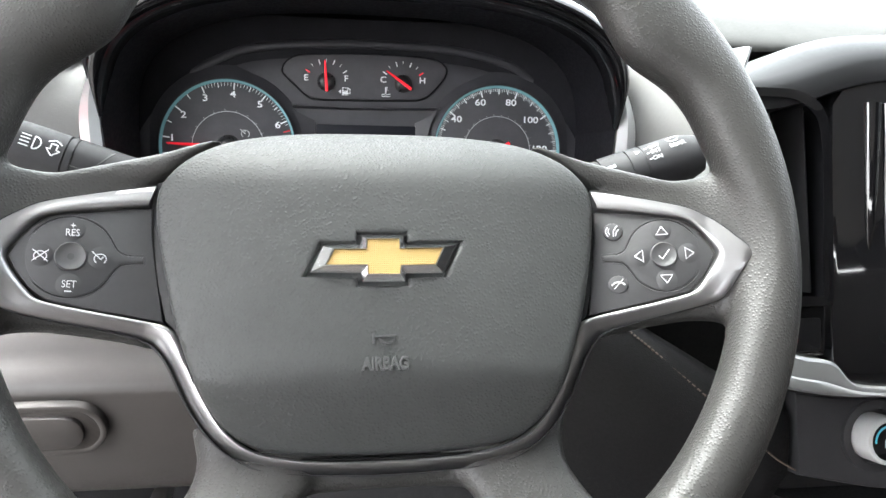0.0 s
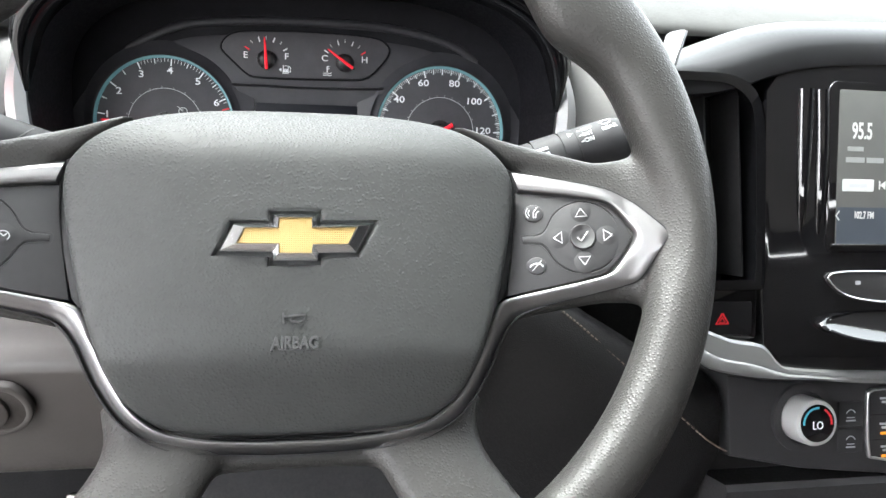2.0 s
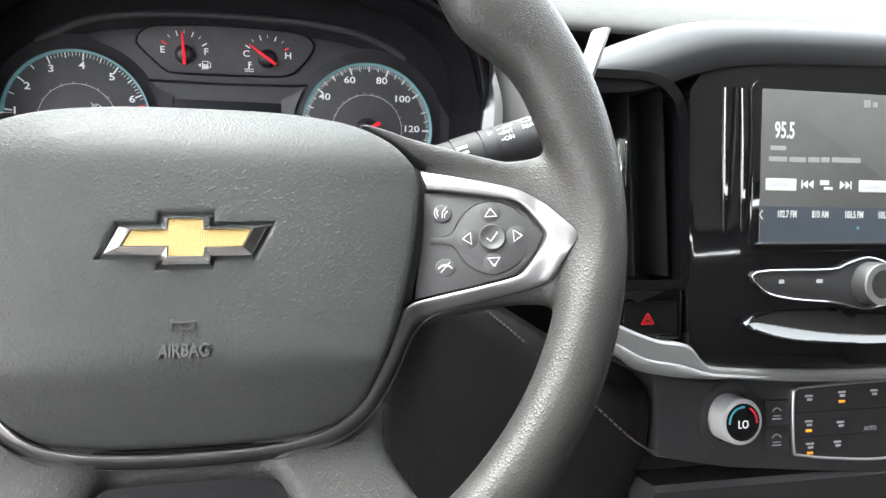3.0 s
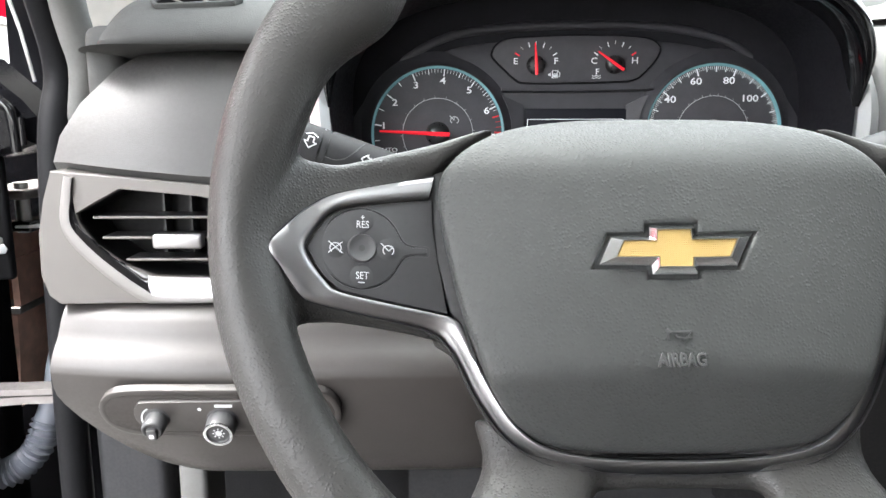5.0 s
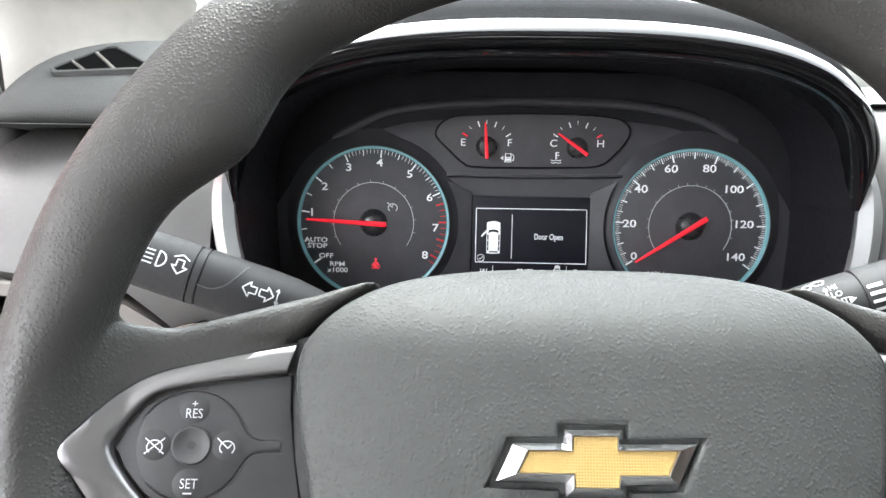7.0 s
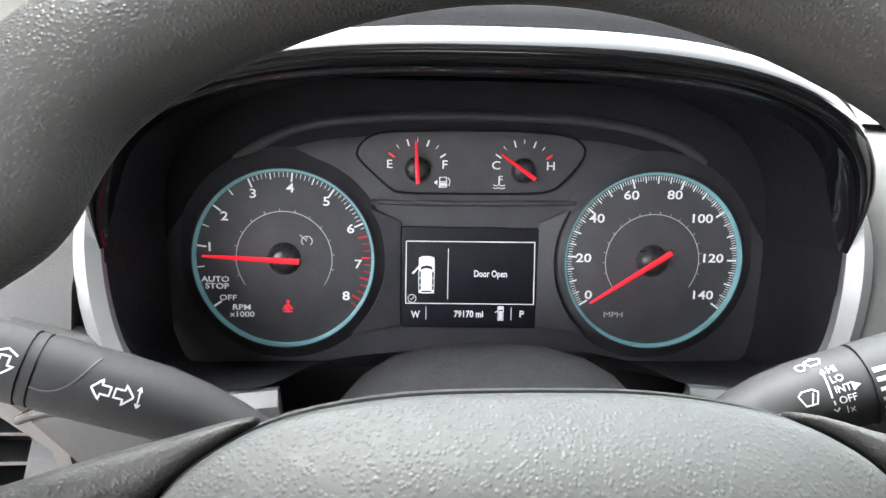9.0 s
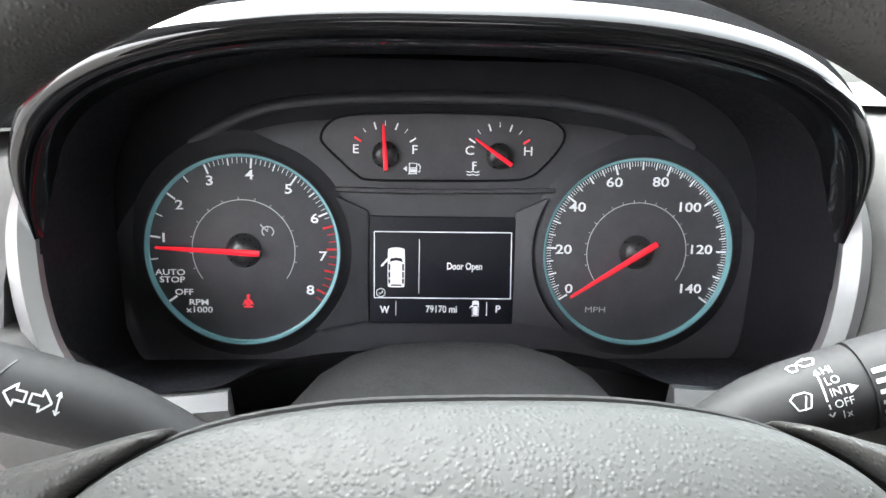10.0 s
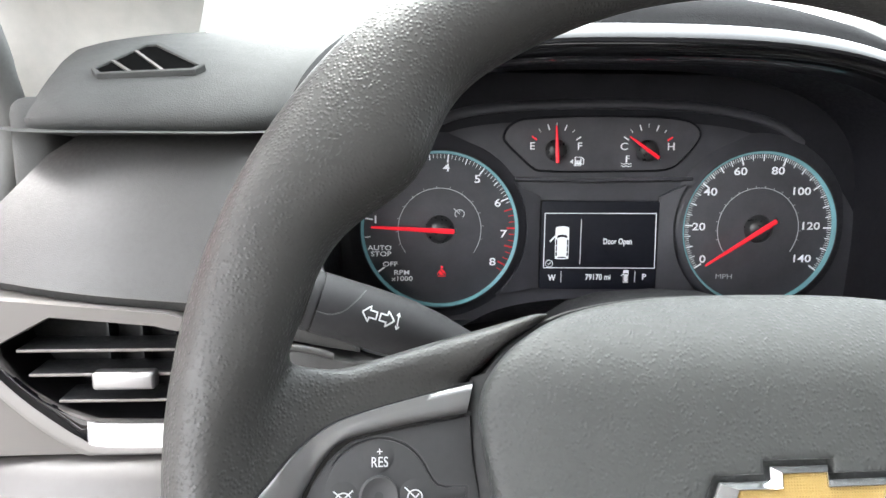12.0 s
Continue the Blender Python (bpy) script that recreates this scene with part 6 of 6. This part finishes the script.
    prof = [(-0.80, 1.305), (-0.524, 1.300), (-0.493, 1.297), (-0.470, 1.276), (-0.451, 1.260), (-0.440, 1.246), (-0.443, 1.222), (-0.470, 1.212), (-0.508, 1.206), (-0.512, 1.05), (-0.512, 0.50), (-0.80, 0.50)]
    bm = bmesh.new()
    loft(bm, [[(x, y, z) for x, z in o] for o, y in ((prof, 0.76), (prof, 0.705), ([tuple(q) for q in inset([Vector(q) for q in prof], 0.006)], 0.699))])
    part("shell", bm, DOOR, d, smooth=30)
    for pts, r in ((((-0.484, 0.694, 1.251), (-0.480, 0.694, 1.239), (-0.481, 0.694, 1.212)), 0.003), (((-0.463, 0.694, 1.258), (-0.456, 0.694, 1.249), (-0.454, 0.694, 1.216)), 0.0045), (((-0.449, 0.696, 1.245), (-0.449, 0.696, 1.222)), 0.003)):
        part("flange", tube(catmull(pts, 4), r, 10), PAINT, d, "gloss black pressed flange")
    part("inner_edge", ribbon([[(-0.62, 0.645, z), (-0.520 + o, 0.66, z), (-0.520 + o, 0.69, z), (-0.62, 0.69, z)] for z, o in ((0.50, 0.0), (1.0, 0.004), (1.16, 0.010), (1.25, 0.024), (1.29, 0.020))]), RUBBER, d, "black door edge")
    part("edge_seal", tube(catmull([(-0.523, 0.652, 0.80), (-0.505, 0.653, 0.92), (-0.498, 0.653, 1.019), (-0.507, 0.650, 1.084), (-0.514, 0.648, 1.15)], 4), 0.0028, 8), EDGE, d, "grey edge seal")
    part("edge_seal", tube(catmull([(-0.477, 0.655, 1.212), (-0.484, 0.653, 1.249), (-0.493, 0.652, 1.291)], 4), 0.002, 8), EDGE, d, "grey edge seal")
    part("window_moulding", ribbon([[(x, 0.675, z), (x + 0.004, 0.672, z + 0.006), (x + 0.004, 0.685, z + 0.006), (x, 0.685, z)] for x, z in ((-0.56, 1.405), (-0.510, 1.333), (-0.489, 1.300))]), PAINT, d, "gloss black window moulding")
    part("edge_post", ribbon([[(-0.523, 0.660, z), (-0.503, 0.657, z), (-0.503, 0.665, z), (-0.523, 0.665, z)] for z in (0.80, 0.99)]), EDGE, d, "grey lower edge strip")
    # hinge
    h = thing("door_hinge", pose(-0.50, 0.76, 1.16), "black steel door hinge with worn bright edges", "hinge")
    part("mounting_plate", box(-0.008, 0.022, -0.050, -0.040, -0.060, 0.052, 0.004), RUBBER, h, "black mounting plate")
    for x, z in ((0.010, 0.039), (0.015, -0.030)):
        part("washer", slab(ellipse(0, 0, 7.0, 7.0, 20), 0, 2.5, 0.0006), STEEL, h).matrix_local = plane_pose(x - 0.003, -0.050, z + 0.003, 0, 35)
        part("bolt", slab(ellipse(0, 0, 4.6, 4.6, 6), 2, 9, 0.001), PRINT, h, "pale bolt head").matrix_local = plane_pose(x, -0.052, z, 0, 35)
    part("upper_leaf", box(-0.030, 0.020, -0.012, 0.10, 0.008, 0.018, 0.003), STRAP, h, "worn steel leaf")
    part("lower_leaf", box(-0.034, 0.024, -0.014, 0.10, -0.022, -0.012, 0.003), PAINT, h)
    part("pin", tube([(0.010, 0.0, -0.024), (0.010, 0.0, 0.024)], 0.0065, 14), STEEL, h)
    part("pin_cap", slab(ellipse(0, 0, 16, 7, 20), 0, 3, 0.001), PRINT, h, "pale plastic washer").matrix_local = pose(0.016, -0.008, -0.018)
    part("knuckle", tube([(-0.020, 0.0, -0.020), (-0.020, 0.0, 0.016)], 0.008, 14), PAINT, h)
    # coppery bracket below it
    b = thing("hinge_bracket", pose(-0.541, 0.80, 1.0), "rust-brown sealed hinge bracket on the jamb", "bracket")
    part("upper_arch", ribbon([[(-0.013, -0.004, z), (0.013, -0.004, z), (0.013, 0.062, z), (-0.013, 0.062, z)] for z in (0.100, 0.132)]), COPPER, b)
    for sx in (-1, 1):
        part("arch_leg", ribbon([[(sx * 0.013 - 0.0035, 0, z), (sx * 0.013 + 0.0035, 0, z), (sx * 0.013 + 0.0035, 0.06, z), (sx * 0.013 - 0.0035, 0.06, z)] for z in (0.050, 0.102)]), COPPER, b)
    part("crossbar", box(-0.018, 0.018, -0.004, 0.06, 0.044, 0.052, 0.002), STEEL, b)
    part("lower_plate", ribbon([[(a, 0, z), (c, 0, z), (c, 0.06, z), (a, 0.06, z)] for z, a, c in ((0.040, -0.010, -0.006), (0.0, -0.013, 0.010), (-0.035, -0.010, 0.007), (-0.062, -0.004, 0.0))]), COPPER, b)
    part("lower_leg", ribbon([[(a, 0, z), (c, 0, z), (c, 0.06, z), (a, 0.06, z)] for z, a, c in ((0.042, 0.006, 0.012), (-0.002, 0.003, 0.010))]), COPPER, b)
    # check strap
    st = thing("check_strap", pose(0, 0, 0), "pale metal door check strap of two layers", "door strap")
    for k, (dz, th) in enumerate(((0.0, 0.0042), (-0.0065, 0.0055))):
        part("layer", ribbon([[(x, 0.655, z + dz - th), (x, 0.655, z + dz + 0.001), (x, 0.675, z + dz + 0.001), (x, 0.675, z + dz - th)] for x, z in ((-0.56, 1.002 - k * 0.004), (-0.52, 1.011 - k * 0.004), (-0.487, 1.015 - k * 0.002), (-0.45, 1.016), (-0.405, 1.017))]), STRAP, st)
    # conduit
    co = thing("wiring_conduit", pose(0, 0, 0), "pale blue-grey corrugated wiring conduit", "conduit")
    part("sleeve", tube(catmull([(-0.453, 0.735, 1.050), (-0.457, 0.73, 1.02), (-0.458, 0.72, 0.985), (-0.463, 0.715, 0.962)], 4), [0.003 + 0.0105 * (i / 12) ** 0.7 for i in range(13)], 14), CONDUIT, co, "smooth tapered sleeve")
    way = catmull([(-0.463, 0.715, 0.964), (-0.470, 0.71, 0.942), (-0.485, 0.705, 0.924), (-0.503, 0.70, 0.917), (-0.522, 0.70, 0.925)], 12)
    part("bellows", tube(way, [0.0125 + 0.0022 * math.sin(i * 2.0) for i in range(len(way))], 16), CONDUIT, co, "ribbed bellows")
    part("end_boot", tube([(-0.518, 0.70, 0.945), (-0.523, 0.70, 0.925), (-0.524, 0.70, 0.890)], [0.011, 0.014, 0.013], 14), CONDUIT, co)
    k = thing("kick_panel", pose(0, 0, 0), "pale grey plastic kick panel in the footwell, its main face darkened for shade", "trim panel", kind="structure")
    # Main face takes the dark filler colour in place of footwell shade.
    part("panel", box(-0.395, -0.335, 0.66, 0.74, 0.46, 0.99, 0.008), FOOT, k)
    part("panel_edge", box(-0.325, -0.300, 0.66, 0.72, 0.46, 0.99, 0.006), PILLAR, k)


build_door_side()

# ---------------------------------------------------------------- pedal and defroster outlet
def build_pedal():
    p = thing("brake_pedal", pose(-0.20, 0.75, 0.84), "dark pedal arm with bright steel pad edge", "pedal")
    part("pad", box(-0.018, 0.020, -0.01, 0.0, -0.05, 0.036, 0.003), RUBBER, p)
    part("edge", box(-0.018, 0.020, -0.014, -0.008, 0.028, 0.038, 0.003), STEEL, p)
    part("arm", box(-0.008, 0.008, 0.0, 0.20, 0.0, 0.02, 0.003), STEEL, p)


build_pedal()


def build_defroster():
    m = plane_pose(-0.283, 0.617, 1.3285, 66)
    v = thing("defroster_outlet", m, "dark slatted defroster outlet in the dashboard top", "air vent")
    o = [(-20, -3), (0, 40), (9, 42), (45, 5), (41, -4), (-14, -12)]
    o2 = [(-17, -3), (2, 36), (8, 37), (41, 4), (38, -1), (-12, -9)]
    # Flat plate, not a hollow; the outlet's inner shade is its black colour.
    part("well", slab(inset([Vector(q) for q in o2], -1), -1.5, 0.9, 0.0002), VOID, v, smooth=0)
    part("frame", band([Vector(q) for q in o + o[:1]], [Vector(q) for q in o2 + o2[:1]], -2, 2.2, None, 0.6), DASH, v, "grey frame")
    for k in range(2):
        a, b = Vector((-11 + 9 * k, 10 + 17 * k)), Vector((4 + 18 * k, -7 + 3 * k))
        part("slat", line([a, b], 1.8, 0.8, 1.2), TRIM_GREY, v)


build_defroster()
